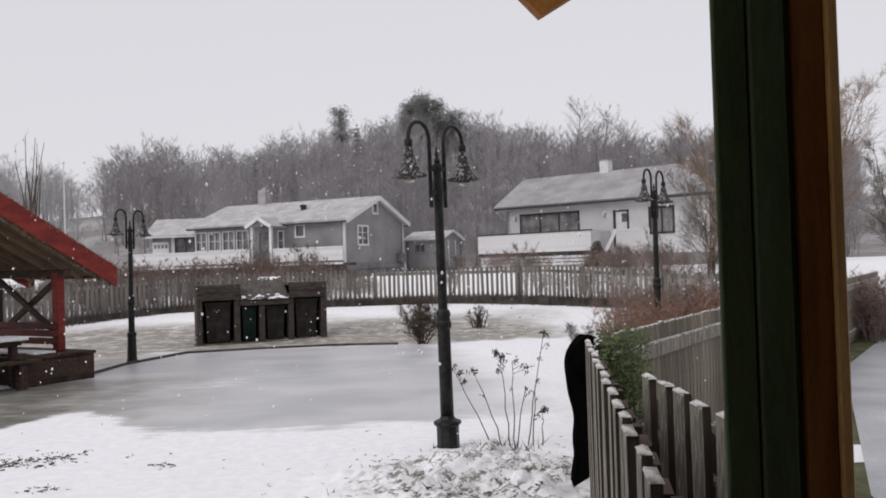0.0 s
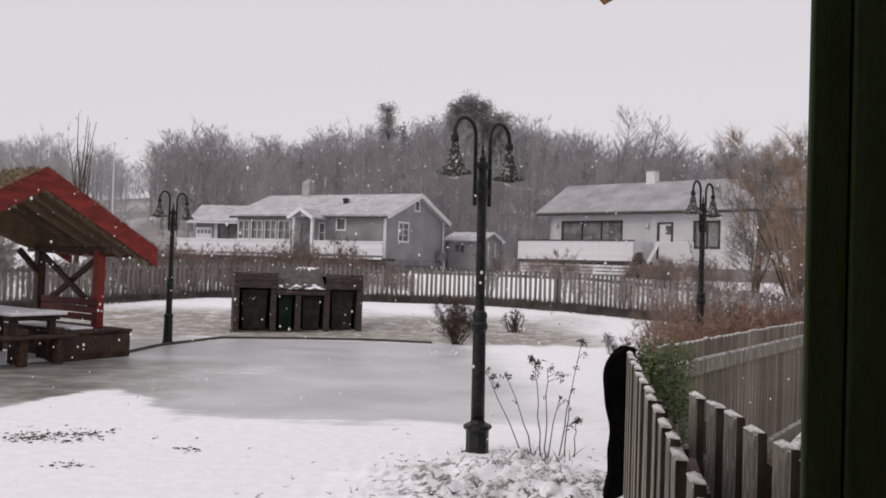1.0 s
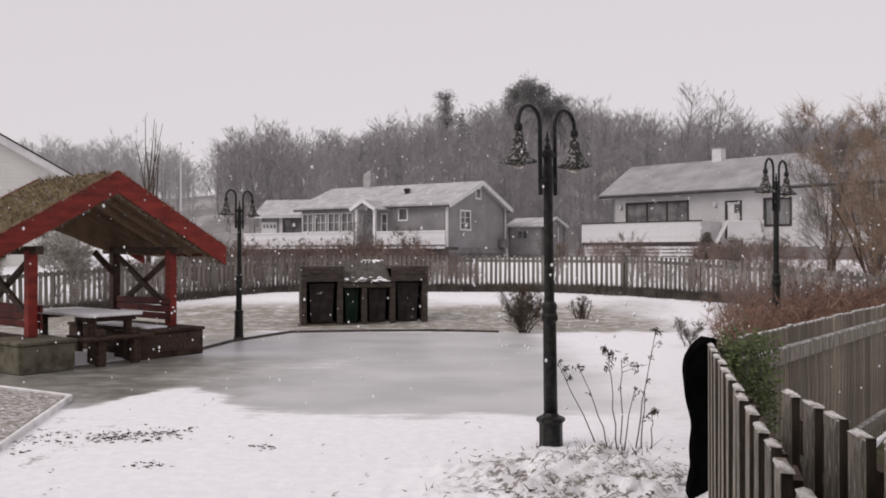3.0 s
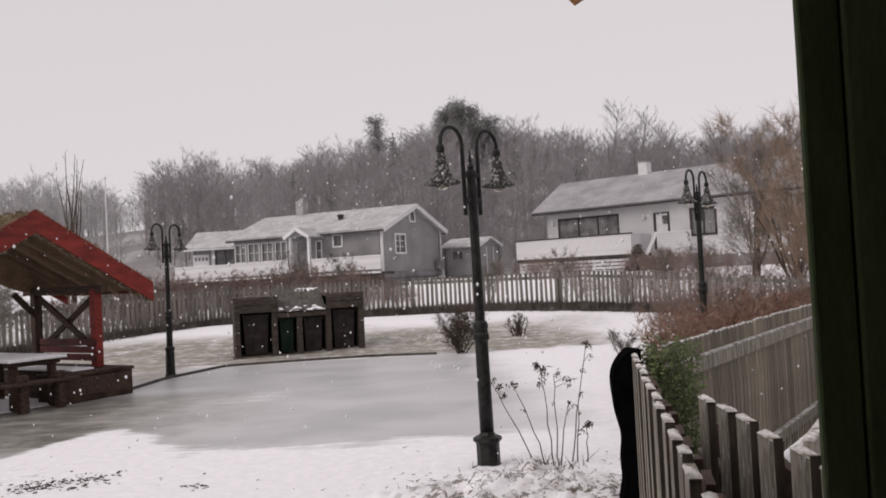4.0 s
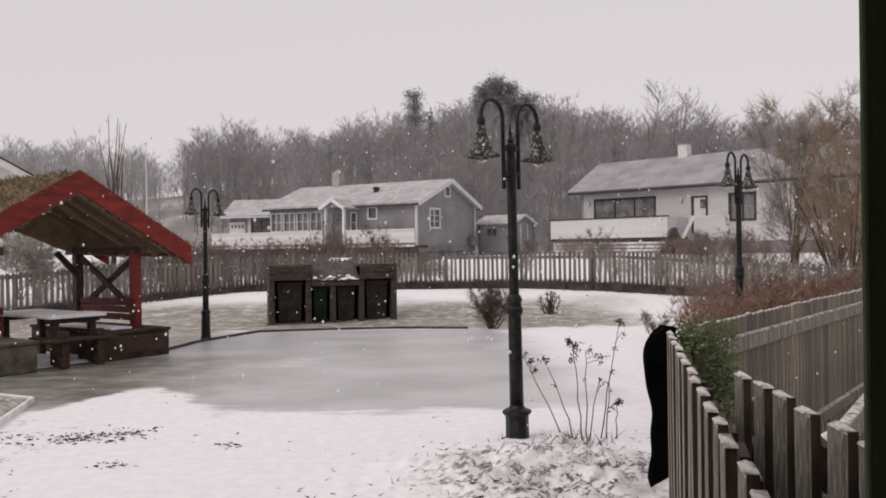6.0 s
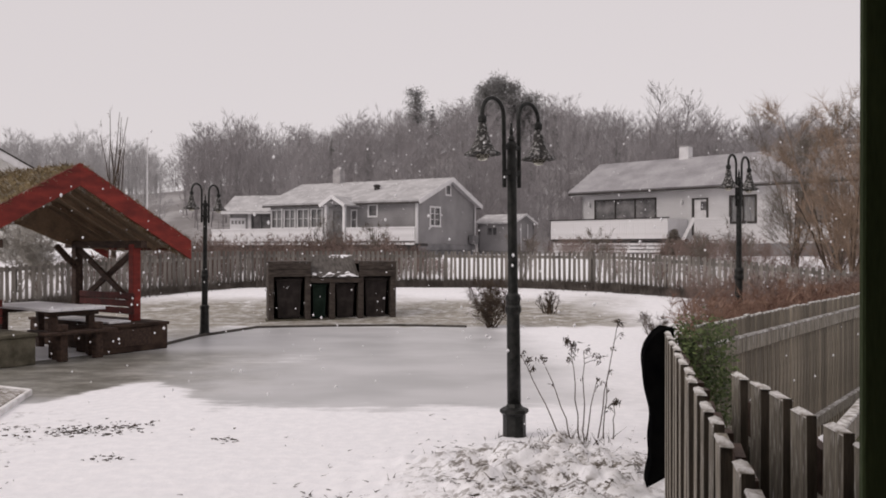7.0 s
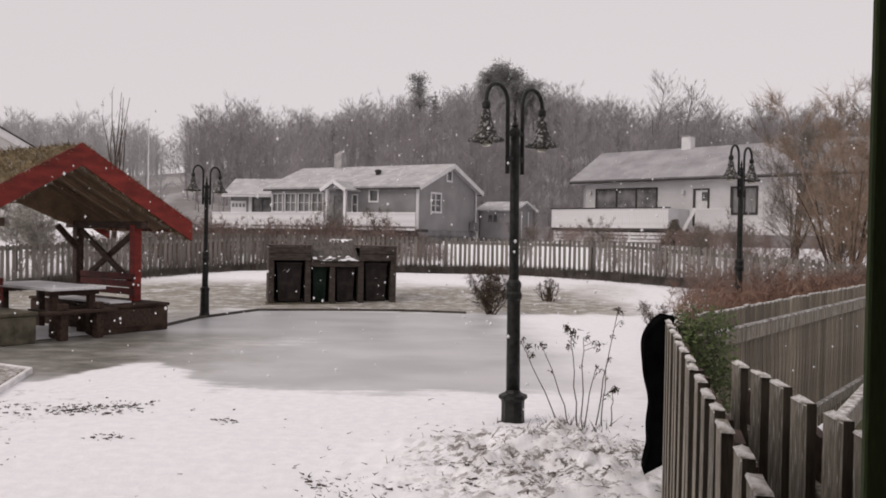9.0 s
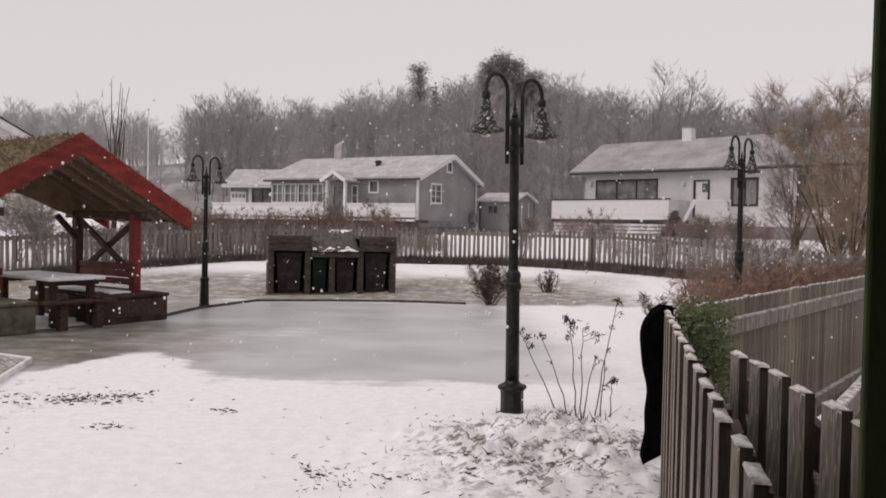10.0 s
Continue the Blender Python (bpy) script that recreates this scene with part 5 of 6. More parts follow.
# ---- bin store ----
BS = pose(-3.80, 18.02, -0.005, 0, 0, 14.5)
bs = thing("bin_store", BS, "dark brown timber bin store with snow on its lid", "bin store")
part("base", box(-0.05, 2.9, -0.05, 1.0, -0.05, 0.05), CONCRETE, bs)
for x, h in ((0.0, 1.30), (0.80, 1.05), (1.34, 0.98), (1.98, 1.08), (2.72, 1.30)):
    part("divider", box(x, x + 0.12, 0, 0.95, 0.05, h, 0.01), BIN_WOOD, bs)
for k in range(9):
    z = 0.06 + 0.135 * k
    part("back_board", box(0.0, 2.84, 0.96, 0.99, z, z + 0.134, 0.002), BIN_WOOD, bs)
for x0, x1 in ((0.0, 0.92), (2.0, 2.84)):
    for k in range(2):
        part("header_board", box(x0, x1, -0.035, -0.005, 1.0 + 0.155 * k, 1.145 + 0.155 * k, 0.004), BIN_WOOD, bs)
    part("top_board", box(x0 - 0.02, x1 + 0.02, -0.04, 1.0, 1.305, 1.335, 0.006), BIN_WOOD, bs)
part("front_rail", box(0.92, 2.0, -0.03, 0.03, 0.86, 0.97, 0.006), BIN_WOOD, bs)
lid = roof_slab(bs, [(0.94, -0.05, 0.98), (1.98, -0.05, 0.98), (1.98, 0.96, 1.42), (0.94, 0.96, 1.42)], 0.04, LID, "lid", "sloping grey-brown weathered lid")
for y0, y1, hgt in ((-0.07, 0.12, 0.05), (0.8, 0.99, 0.04)):
    bm = bmesh.new()
    nxs, nys = 40, 8
    gv = []
    for i in range(nxs + 1):
        col = []
        for j in range(nys + 1):
            u, v = i / nxs, j / nys
            y = y0 + (y1 - y0) * v + 0.05 * (noise.noise((u * 7, y0, v * 2)))
            edge = math.sin(math.pi * v) ** 0.5 * math.sin(math.pi * u) ** 0.3
            col.append(bm.verts.new(((0.94 if y0 < 0 else 1.4) + (1.04 if y0 < 0 else 0.58) * u, y, 1.016 + 0.437 * (y + 0.05) / 1.01 + hgt * edge * (0.25 + 1.5 * noise.noise((u * 8, v * 2.5, y0 * 5))) - 0.004)))
        gv.append(col)
    for i in range(nxs):
        for j in range(nys):
            bm.faces.new((gv[i][j], gv[i + 1][j], gv[i + 1][j + 1], gv[i][j + 1]))
    part("lid_snow", bm, SNOW, lid, "ridge of snow", smooth=True)
for i, (x, mt) in enumerate(((0.16, BIN_PLASTIC), (0.95, GREEN_PLASTIC), (1.48, BIN_PLASTIC), (2.13, BIN_PLASTIC))):
    w = (0.6, 0.36, 0.46, 0.55)[i]
    hb = (0.92, 0.8, 0.8, 0.92)[i]
    t = thing("wheelie_bin", BS @ pose(x, 0.12, 0.055), "%s plastic wheelie bin inside the timber store" % ("dark green" if mt is GREEN_PLASTIC else "black"), "bin", "bins in the store")
    bm = box(0.03, w - 0.03, 0.03, 0.62, 0.02, hb - 0.08)
    for v in bm.verts:
        if v.co.z < 0.3:
            v.co.x = w / 2 + (v.co.x - w / 2) * 0.86
            v.co.y = 0.33 + (v.co.y - 0.33) * 0.82
    part("body", bm, mt, t)
    part("lid", box(0, w, 0, 0.68, hb - 0.08, hb - 0.02, 0.015), mt, t)
    part("handle", pipe([(0.08, 0.7, hb - 0.06), (w - 0.08, 0.7, hb - 0.06)], 0.018, 8), mt, t)
    for xx in (0.05, w - 0.09):
        part("wheel", turned([(0.1, 0), (0.1, 0.045)], 14), BIN_PLASTIC, t).matrix_local = pose(xx, 0.62, 0.1, 0, 90, 0)

# ---- edging, bed, path ----
edge_pts = [(-4.62, 13.75), (-4.45, 15.05), (-3.76, 16.75), (-2.2, 17.05), (-0.9, 17.2), (0.5, 16.95)]
edging = thing("edging", I4, "dark low timber edging along the ice", "edging", kind="structure")
for a, b in zip(edge_pts, edge_pts[1:]):
    part("edging_board", beam((*a, 0.02), (*b, 0.02), 0.045, 0.05, 0.006), KERB, edging)
bed_out = [(-4.60, 9.08), (-3.98, 6.5), (-3.6, 4.6), (-8.5, 4.2), (-8.8, 9.6), (-6.2, 9.9)]
bm = bmesh.new()
vs = [bm.verts.new((x, y, 0.045)) for x, y in bed_out]
fc = bm.faces.new(vs)
ex = bmesh.ops.extrude_face_region(bm, geom=[fc])
bmesh.ops.translate(bm, verts=[g for g in ex["geom"] if isinstance(g, bmesh.types.BMVert)], vec=(0, 0, -0.2))
bed = part("garden_bed", bm, BED)
tagged(bed, "frozen gravel bed with snow in its furrows", "bed", kind="structure")
bed_edge = thing("bed_edging", I4, "pale snowy kerb boards round the gravel bed", "edging", kind="structure")
for a, b in (((-4.55, 9.12), (-3.93, 6.5)), ((-3.93, 6.5), (-3.55, 4.6)), ((-6.2, 9.96), (-4.55, 9.12))):
    part("kerb_board", beam((*a, 0.025), (*b, 0.025), 0.05, 0.07, 0.008), PALE_WOOD, bed_edge)
bm = bmesh.new()
pl, pr = [(2.3, 2.0), (3.25, 5.0), (6.6, 10.9), (12.0, 17.6), (24, 30)], [(6.5, 0.0), (8.5, 5.0), (12.0, 10.0), (18, 16), (32, 28)]
va = [bm.verts.new((x, y, ground_z(x, y) + 0.012)) for x, y in pl]
vb = [bm.verts.new((x, y, ground_z(x, y) + 0.012)) for x, y in pr]
for i in range(len(va) - 1):
    bm.faces.new((va[i], vb[i], vb[i + 1], va[i + 1]))
tagged(part("path", bm, PATH_WET), "wet frozen path beside the fence", "path", kind="structure")
bm = bmesh.new()
pl2 = [(2.35, 4.2), (3.1, 6.7), (6.6, 11.9), (12.0, 18.6), (22, 30)]
va = [bm.verts.new((x, y, ground_z(x, y) + 0.008)) for x, y in pl2]
vb = [bm.verts.new((x + 0.05, y, ground_z(x, y) + 0.008)) for x, y in [(3.25, 5.0), (4.9, 7.3), (7.7, 11.2), (13.6, 17.9), (25, 29.5)]]
for i in range(len(va) - 1):
    bm.faces.new((va[i], vb[i], vb[i + 1], va[i + 1]))
tagged(part("verge", bm, material("green_verge", (0.06, 0.065, 0.03), (0.13, 0.125, 0.07), 4, 0.95, 0, 0.6, 40)), "thawed green grass verge beside the path", "grass", kind="structure")

# ---- near plants ----
rp = random.Random(8)
# stalk: foot, height, lean; its heads as (share of the height, sideways offset, blades, size)
STALKS = (
    (0.99, 6.9, 0.74, -0.33, ((1.0, 0.02, 12, 0.04), (0.93, 0.035, 16, 0.045), (0.85, 0.03, 10, 0.04))),
    (1.08, 6.9, 0.72, -0.24, ((1.0, -0.01, 10, 0.035), (0.97, 0.03, 8, 0.03), (0.7, 0.0, 4, 0.03))),
    (1.13, 6.75, 0.86, -0.08, ((1.0, -0.03, 22, 0.055), (0.96, 0.03, 18, 0.05), (0.9, 0.0, 12, 0.045), (0.82, -0.03, 8, 0.04))),
    (1.17, 6.78, 0.78, 0.0, ((1.0, 0.03, 14, 0.05), (0.95, 0.1, 14, 0.05), (0.9, 0.14, 8, 0.04), (0.7, 0.0, 5, 0.03))),
    (1.19, 6.8, 0.55, 0.09, ((1.0, 0.0, 7, 0.035), (0.85, 0.03, 5, 0.03))),
    (1.33, 7.0, 1.0, 0.16, ((1.0, 0.02, 20, 0.05), (0.9, 0.04, 8, 0.04), (0.8, 0.0, 6, 0.035), (0.5, -0.03, 5, 0.03))),
    (1.36, 6.95, 0.62, 0.05, ((1.0, 0.0, 8, 0.04), (0.7, 0.02, 5, 0.03))),
    (1.45, 6.95, 0.34, 0.0, ((1.0, 0.02, 22, 0.055), (0.85, -0.04, 10, 0.04))),
)
for k, (x, y, h, lx, heads) in enumerate(STALKS):
    t = thing("dried_plant", pose(x, y, ground_z(x, y) - 0.03), "tall dead flower stalk with drooping brown seed heads" if h > 0.5 else "short dead stalk with a broad brown seed head", "plant", "dead flower stalks in the snow")
    pts = [(lx * (q / 7) ** 1.2 + rp.gauss(0, 0.006), rp.gauss(0, 0.01), h * q / 7) for q in range(8)]
    part("stalk", pipe(pts, [0.0062 - 0.0005 * q for q in range(8)], 5), TWIG, t)
    for hd, (u, dx, n_b, sz) in enumerate(heads):
        j = min(int(u * 7), 6)
        foot = Vector(pts[j]).lerp(Vector(pts[j + 1]), u * 7 - j)
        c = foot + Vector((dx, rp.gauss(0, 0.02), 0.015 if dx else 0.0))
        s = Sprig(300 + 10 * k + hd)
        s.limb(foot - Vector((0, 0, 0.03)), c + Vector((0, 0, 0.01)), 0.003, 0.002)
        for _ in range(n_b):
            a = c + Vector((s.r.gauss(0, 0.014), s.r.gauss(0, 0.014), s.r.gauss(-0.008, 0.016)))
            s.blade(a, a + Vector((s.r.gauss(0, 0.7), s.r.gauss(0, 0.7), s.r.gauss(-0.7, 0.6))).normalized() * sz * s.r.uniform(0.5, 1.3), 0.008)
        o = new("seed_head", mesh_np("seed_head", *s.arrays(), SEED))
        o.parent = t
clods = Sprig(78)
for cx, cy, n_c, sx, sy in ((-3.35, 7.25, 22, 0.2, 0.1), (-2.85, 7.5, 14, 0.13, 0.07), (-2.95, 7.15, 8, 0.2, 0.06), (-1.83, 6.95, 7, 0.06, 0.03), (-2.47, 6.3, 7, 0.07, 0.04), (-3.9, 6.9, 22, 0.14, 0.3), (-0.75, 5.2, 8, 0.08, 0.05), (0.1, 5.0, 12, 0.35, 0.15)):
    for _ in range(n_c):
        x, y = clods.r.gauss(cx, sx), clods.r.gauss(cy, sy)
        p = Vector((x, y, ground_z(x, y) + 0.002))
        d = Vector((clods.r.gauss(0, 1), clods.r.gauss(0, 0.5), 0.0)).normalized()
        k = clods.r.uniform(0.4, 1.0) ** 2
        clods.limb(p, p + d * 0.05 * k, 0.014 * k, 0.004)
        for _b in range(3):
            e = p + Vector((clods.r.gauss(0, 0.035), clods.r.gauss(0, 0.03), 0.002))
            clods.blade(e, e + Vector((clods.r.gauss(0, 1), clods.r.gauss(0, 0.7), 0.1)).normalized() * clods.r.uniform(0.02, 0.06), clods.r.uniform(0.003, 0.009))
tagged(new("soil_clods", mesh_np("soil_clods", *clods.arrays(), SEED)), "dark clods of soil and dead leaves on the snow", "soil", kind="stuff")
litter = Sprig(77)
for _ in range(700):
    x, y = litter.r.gauss(0.75, 0.62), litter.r.gauss(5.55, 0.72)
    if y < 3.7:
        continue
    p = Vector((x, y, ground_z(x, y) + 0.006))
    d = Vector((litter.r.gauss(0, 1), litter.r.gauss(0, 1), litter.r.gauss(0.1, 0.25))).normalized()
    litter.blade(p, p + d * litter.r.uniform(0.02, 0.09), 0.004)
for _ in range(190):
    x, y = litter.r.gauss(-3.15, 0.22), litter.r.gauss(7.4, 0.13)
    if litter.r.random() < 0.3:
        x, y = litter.r.uniform(-4, -0.6), litter.r.uniform(4.5, 7.5)
    p = Vector((x, y, 0.004))
    d = Vector((litter.r.gauss(0, 1), litter.r.gauss(0, 1), 0.12)).normalized()
    litter.blade(p, p + d * litter.r.uniform(0.015, 0.05), litter.r.uniform(0.004, 0.012))
for _ in range(170):
    x, y = litter.r.gauss(-0.62, 0.22), litter.r.gauss(4.95, 0.14)
    if litter.r.random() < 0.75:
        x, y = litter.r.gauss(0.3, 0.6), litter.r.gauss(4.75, 0.3)
    p = Vector((x, y, ground_z(x, y)))
    litter.blade(p, p + Vector((litter.r.gauss(0, 0.8), litter.r.gauss(0, 0.8), 0.35)).normalized() * litter.r.uniform(0.02, 0.06), 0.005)
for _ in range(80):
    x, y = litter.r.gauss(1.12, 0.17), litter.r.gauss(6.75, 0.12)
    p = Vector((x, y, ground_z(x, y) - 0.01))
    litter.blade(p, p + Vector((litter.r.gauss(0, 0.5), litter.r.gauss(0, 0.4), 1)).normalized() * litter.r.uniform(0.04, 0.2), 0.004)
tagged(new("leaf_litter", mesh_np("leaf_litter", *litter.arrays(), SEED)), "dead leaves and twigs on the snow", "litter", kind="stuff")

plant("bare_bush", bare_tree(90, 0.95, 0.013, 8, 0.42, 7, 0.2, 0.0042, 0.12, 0.03, 18, 0.5, 3), TWIG, 0.98, 16.9, "leafless twiggy bush on the thawed lawn", "bush", "bare bushes")
plant("bare_bush", bare_tree(91, 0.55, 0.02, 3, 0.25, 4, 0.12, 0.006, 0.3, 0.2, 16, 0.25, 2), TWIG, 2.5, 19.3, "clump of pruned bare stems", "bush", "bare bushes")
plant("bare_bush", bare_tree(92, 0.55, 0.01, 5, 0.4, 4, 0.14, 0.005, 0.22, 0.05, 7, 0.35, 3), TWIG, 3.75, 14.6, "small leafless bush by the fence", "bush", "bare bushes")

# reddish shrubs behind the near fence
bush_kinds = [bare_tree(100 + k, 1.15, 0.011, 4, 0.4, 6, 0.17, 0.006, 0.25, 0.1, 5, 0.3, 2, 0.9, 0.6, True) for k in range(4)]


def grass_tuft(seed):
    s = Sprig(seed)
    for _ in range(60):
        a = Vector((s.r.gauss(0, 0.22), s.r.gauss(0, 0.08), 0))
        s.blade(a, a + Vector((s.r.gauss(0, 0.35), s.r.gauss(0, 0.35), 1)).normalized() * s.r.uniform(0.08, 0.34), 0.009)
    return s.arrays()


tuft_kinds = [grass_tuft(400 + k) for k in range(5)]
rb = random.Random(31)
sp = []
for _ in range(330):
    u = rb.random() * 1.2
    x, y = 2.9 + 6.4 * u + rb.gauss(0, 0.25), 8.0 + 7.4 * u + rb.uniform(0.2, 2.6)
    if x / y < 0.3:
        continue
    sp.append((rb.randrange(4), x, y, 0.0, rb.uniform(0, 6.28), rb.uniform(0.5, 1.0)))
tagged(new("red_shrubs", mesh_np("red_shrubs", *scatter(bush_kinds, sp), TWIG_RED)), "reddish brown leafless shrubs crowding behind the fence", "shrubs", kind="stuff")
sp = []
for _ in range(230):
    u = rb.random()
    x, y = 4.6 + 6.0 * u + rb.gauss(0, 0.3), 19.5 - 3.2 * u + rb.uniform(-3.5, 0.8)
    if x / y > 0.3:
        sp.append((rb.randrange(4), x, y, ground_z(x, y), rb.uniform(0, 6.28), rb.uniform(0.5, 1.05)))
tagged(new("brown_shrubs", mesh_np("brown_shrubs", *scatter(bush_kinds, sp), HEDGE)), "brown leafless shrubs in front of the picket fence", "shrubs", kind="stuff")
# hedge and dead growth along the far fence
sp = []
for _ in range(270):
    x = rb.uniform(-9.5, 0.2)
    y = 27.5 + rb.uniform(0, 4.5) + max(0, -5 - x) * -0.55
    sp.append((rb.randrange(4), x, y, ground_z(x, y), rb.uniform(0, 6.28), rb.uniform(0.6, 1.3) * min(1.0, 0.35 + (0.3 - x) / 4)))
for _ in range(60):
    x = rb.gauss(7.3, 0.9) if rb.random() < 0.4 else rb.uniform(4.0, 16)
    y = rb.uniform(39, 44)
    sp.append((rb.randrange(4), x, y, ground_z(x, y), rb.uniform(0, 6.28), rb.uniform(0.45, 1.0)))
for _ in range(130):
    x = rb.uniform(10.5, 19)
    y = rb.uniform(34, 40) - 0.5 * max(0, x - 14)
    sp.append((rb.randrange(4), x, y, ground_z(x, y), rb.uniform(0, 6.28), rb.uniform(0.4, 0.95)))
for _ in range(55):
    x = rb.uniform(-10.5, -6.6)
    y = 22.0 + (x + 8.0) * 1.06 + rb.uniform(0.7, 4.0)
    sp.append((rb.randrange(4), x, y, ground_z(x, y), rb.uniform(0, 6.28), rb.uniform(0.6, 1.25)))
for _ in range(80):
    x = rb.uniform(5.5, 13)
    y = 24.5 - 0.95 * (x - 5.5) + rb.uniform(0.8, 5.0)
    sp.append((rb.randrange(4), x, y, ground_z(x, y), rb.uniform(0, 6.28), rb.uniform(0.5, 1.15)))
tagged(new("hedge", mesh_np("hedge", *scatter(bush_kinds, sp), HEDGE)), "uneven leafless brown hedge behind the picket fence", "hedge", kind="stuff")
sp = []
for _ in range(1300):
    u = rb.uniform(-12, 10) if rb.random() < 0.7 else rb.uniform(-1.2, 9)
    y = 24.5 if -5.3 < u < 2 else (24.5 - 0.95 * (-5.3 - u) if u < 0 else 24.5 - 0.55 * (u - 2))
    y += rb.uniform(-0.35, 0.3)
    sp.append((rb.randrange(5), u, y, ground_z(u, y), rb.uniform(-0.4, 0.4), rb.uniform(0.5, 1.1)))
tagged(new("dead_weeds", mesh_np("dead_weeds", *scatter(tuft_kinds, sp), WEEDS)), "dead weeds along the foot of the picket fence", "weeds", kind="stuff")
for k, (x, y, s) in enumerate(((2.6, 27, 1.0), (4.9, 26, 1.2), (7.6, 24.0, 1.1), (9.4, 26, 1.3), (-2.4, 30, 1.2), (-4.3, 30, 1.4))):
    plant("garden_shrub", bare_tree(110 + k, 1.5 * s, 0.014, 6, 0.36, 6, 0.2, 0.006, 0.25, 0.1, 7, 0.22, 4), TWIG_SNOW, x, y, "bare snow-dusted garden shrub behind the fence", "shrub", "garden shrubs")
plant("juniper", conifer(130, 1.5, 0.8, 14, 26), TWIG_SNOW, 12.4, 44.2, "grey-green juniper beside the house stairs", "shrub")
# frosted shrubs and slim poplar behind the shelter
for k, (x, y, h) in enumerate(((-10.6, 21.5, 1.9), (-11.6, 22.5, 2.2), (-12.8, 21.0, 2.0), (-9.2, 24.5, 1.6))):
    plant("frosted_shrub", bare_tree(140 + k, h, 0.02, 9, 0.4, 8, 0.28, 0.012, 0.2, 0.1, 7, 0.22, 4), TWIG_PALE, x, y, "pale frosted shrub behind the fence", "shrub", "frosted shrubs")
t = thing("poplar_tree", pose(-10.0, 25.0, ground_z(-10, 25) - 0.1), "slim upright leafless poplar", "tree")
o = new("trunk", mesh_np("trunk", *bare_tree(150, 5.5, 0.04, 4, 0.2, 2, 0.16, 0.006, 0.9, 0.2, 9, 0.03, 2, 0.1), TWIG))
o.parent = t


# big multi-stemmed tree by the white house, and a second beyond the post
def bushy_tree(x, y, seed, h, stems, mat, label):
    t = thing("bare_tree", pose(x, y, ground_z(x, y) - 0.05), label, "tree", "garden trees")
    tr = Sprig(seed)
    for _ in range(stems):
        tr.wander(Vector((tr.r.gauss(0, 0.12), tr.r.gauss(0, 0.12), -0.05)), Vector((tr.r.gauss(0, 0.3), tr.r.gauss(0, 0.3), 1)).normalized(), h * 0.55, 0.055, 5, 0.05, 0.1)
    for nm, arr, mt in (("trunk", tr.arrays(), TWIG), ("crown", bare_tree(seed + 1, h, 0.04, 15, 0.26, 8, 0.42, 0.0042, 0.16, 0.1, stems, 0.22, 13, 0.85, 0.55), mat)):
        o = new(nm, mesh_np(nm, *arr, mt))
        o.parent = t
    return t


bushy_tree(11.1, 22.5, 160, 5.9, 6, TWIG_TAN, "big many-stemmed leafless tree with fine tan twigs")
bushy_tree(13.0, 24.2, 170, 6.9, 8, TWIG_TAN, "leafless garden tree with fine tan twigs")
bushy_tree(13.1, 27.5, 190, 6.6, 6, TWIG_SNOW, "leafless garden tree with dense grey upright twigs")
bushy_tree(13.2, 31.0, 200, 6.2, 6, TWIG_SNOW, "leafless grey garden tree behind the house corner")
bushy_tree(17.5, 25.0, 180, 5.0, 6, TWIG_SNOW, "leafless garden tree dusted with snow")

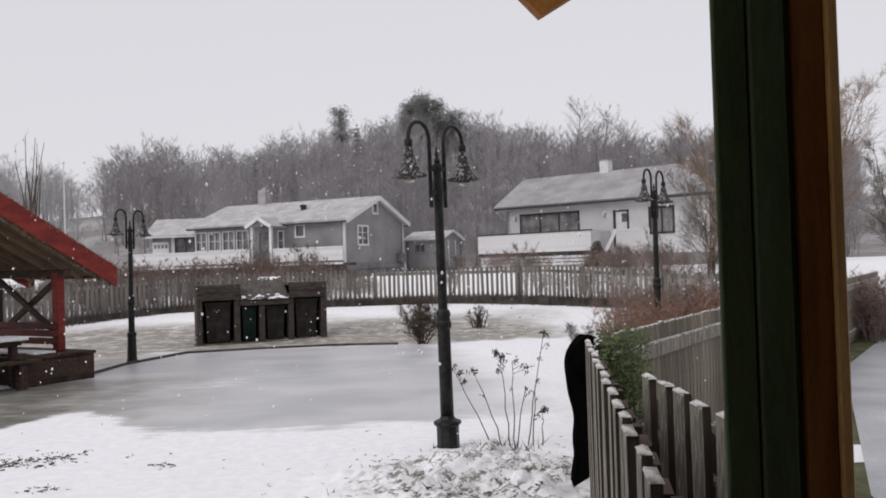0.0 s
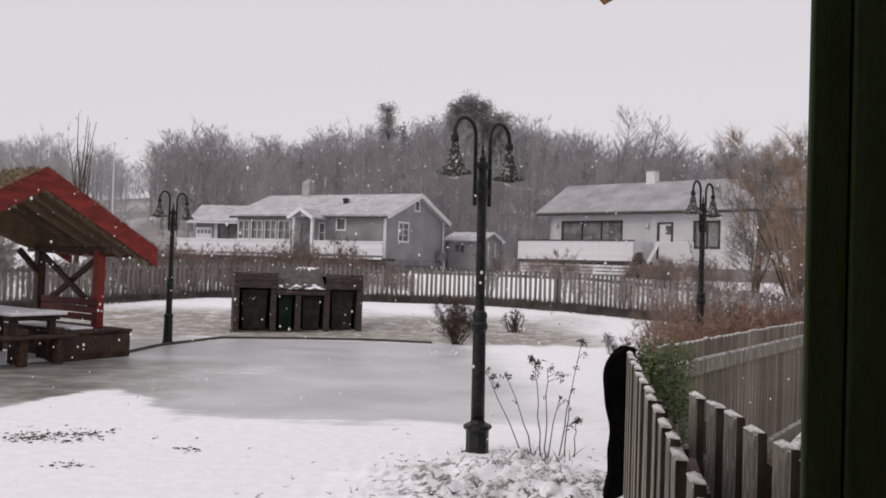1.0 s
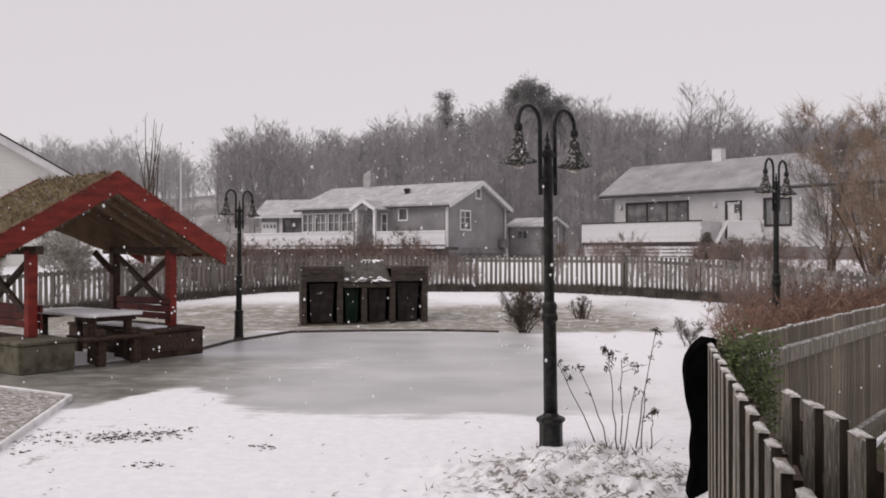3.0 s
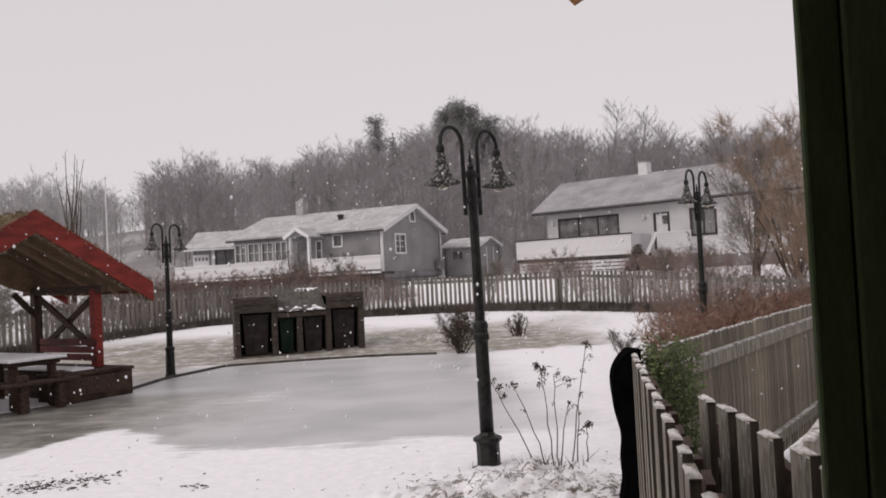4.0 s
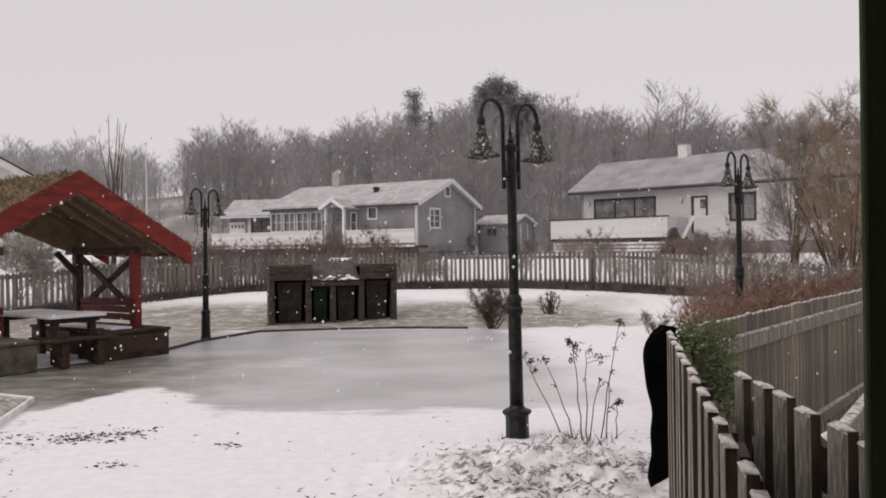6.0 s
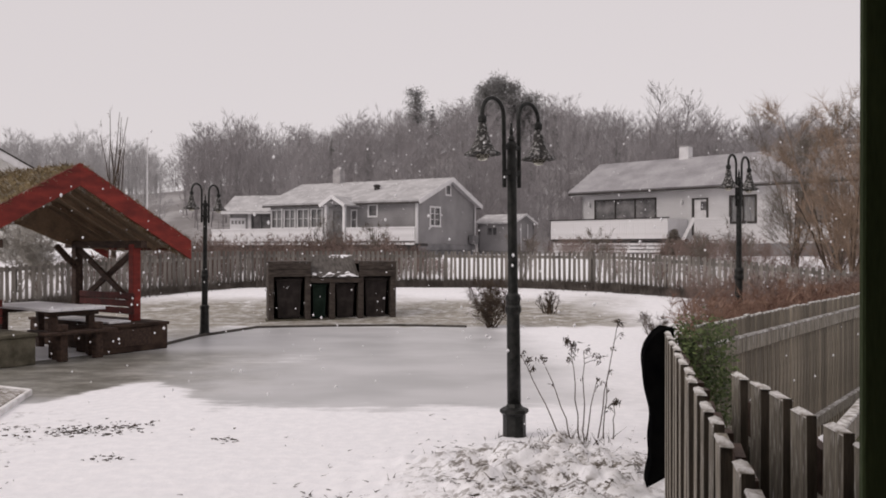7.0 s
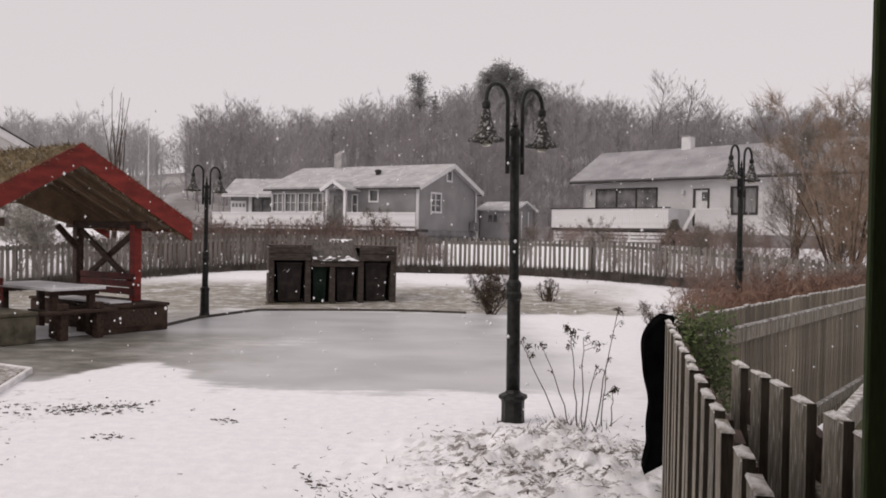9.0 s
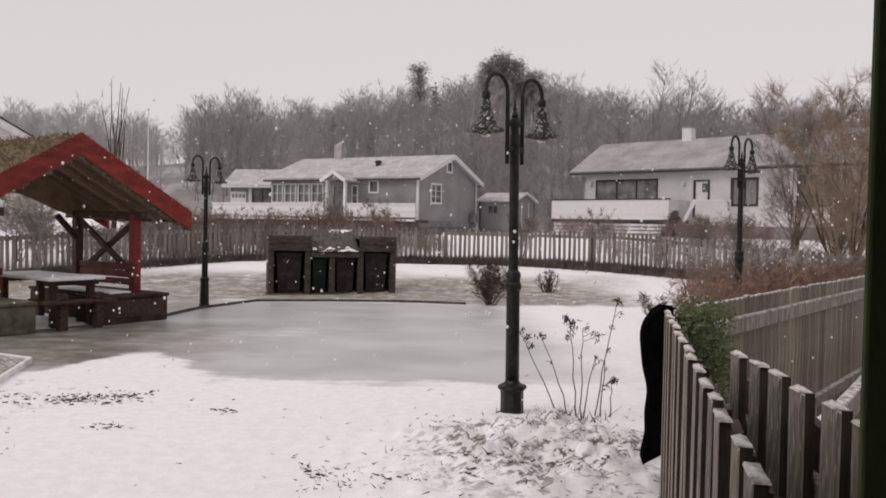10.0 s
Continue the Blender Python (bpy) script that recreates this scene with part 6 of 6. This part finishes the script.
# ---- the window post close by and the roof corner over it ----
floor_slab = part("floor", box(-3, 3.2, -2.4, 1.3, -0.06, 0.06), OLD_WOOD)
tagged(floor_slab, "weathered wooden porch floor", "floor", kind="structure")
PO = pose(0, 0, 0.06)
post = thing("porch_post", PO, "dark green boarded porch post with a brown stained side", "post")
part("green_board", box(0.606, 0.6665, 1.17, 1.185, 0, 2.6, 0.003), DARK_GREEN, post)
part("green_board", box(0.670, 0.736, 1.165, 1.185, 0, 2.6, 0.004), DARK_GREEN, post)
part("core", box(0.632, 0.826, 1.185, 1.225, 0, 2.6), DARK_GREEN, post)
part("brown_board", box(0.752, 0.8145, 1.172, 1.185, 0, 2.6, 0.003), BROWN_PAINT, post, "brown stained board")
part("edge_strip", box(0.8145, 0.836, 1.162, 1.225, 0, 2.6, 0.003), OCHRE, post, "ochre wooden edge strip")
corner = thing("roof_bracket", I4, "orange-brown wooden bracket under the porch roof", "bracket")
o = part("bracket_board", prism([(0, 0), (0.33, 0.2), (0.33, 0.28), (-0.27, 0.28)], 0, 0.05), ORANGE_WOOD, corner)
o.matrix_local = pose(0.521, 2.2, 2.378)
part("rafter", box(0.46, 0.58, 0.9, 2.3, 2.58, 2.662), ORANGE_WOOD, corner)
part("eave_beam", box(-0.4, 1.6, 1.13, 1.25, 2.585, 2.66, 0.006), ORANGE_WOOD, corner)
# Added out of view; its depth sets the sky light on post and fence.
roof = part("porch_roof", box(-3, 3.2, -2.4, 0.95, 2.664, 2.76), UNDER)
tagged(roof, "brown boarded porch roof overhead, added out of view to limit sky light", "roof", kind="structure")
# Never in view: added to keep southern sky light off fence and post.
tagged(part("wall_south", box(-9, 9, -2.6, -2.4, -0.1, 4.6), OLD_WOOD), "plain unseen boarded wall added behind the porch to block southern light", "wall", kind="structure")

# ---- snow in the air ----
fl = random.Random(99)
vs, fs = [], []
for _ in range(1200):
    y = 5.0 + 26 * fl.random() ** 1.3
    x = fl.uniform(-0.6, 0.62) * y
    z = fl.uniform(0.2, 1.6 + 0.15 * y)
    c, s = Vector((x, y, max(z, ground_z(x, y) + 0.1))), fl.uniform(0.004, 0.012)
    b = len(vs)
    vs += [c + Vector(q) * s for q in ((1, 0, 0), (-1, 0, 0), (0, 1, 0), (0, -1, 0), (0, 0, 1.3), (0, 0, -1.3))]
    fs += [(b + i, b + j, b + k) for i, j, k in ((0, 2, 4), (2, 1, 4), (1, 3, 4), (3, 0, 4), (2, 0, 5), (1, 2, 5), (3, 1, 5), (0, 3, 5))]
tagged(new("falling_snow", mesh_np("falling_snow", np.array([tuple(v) for v in vs]), np.array(fs), SNOW)), "white snowflakes drifting in the air", "snow", kind="stuff")
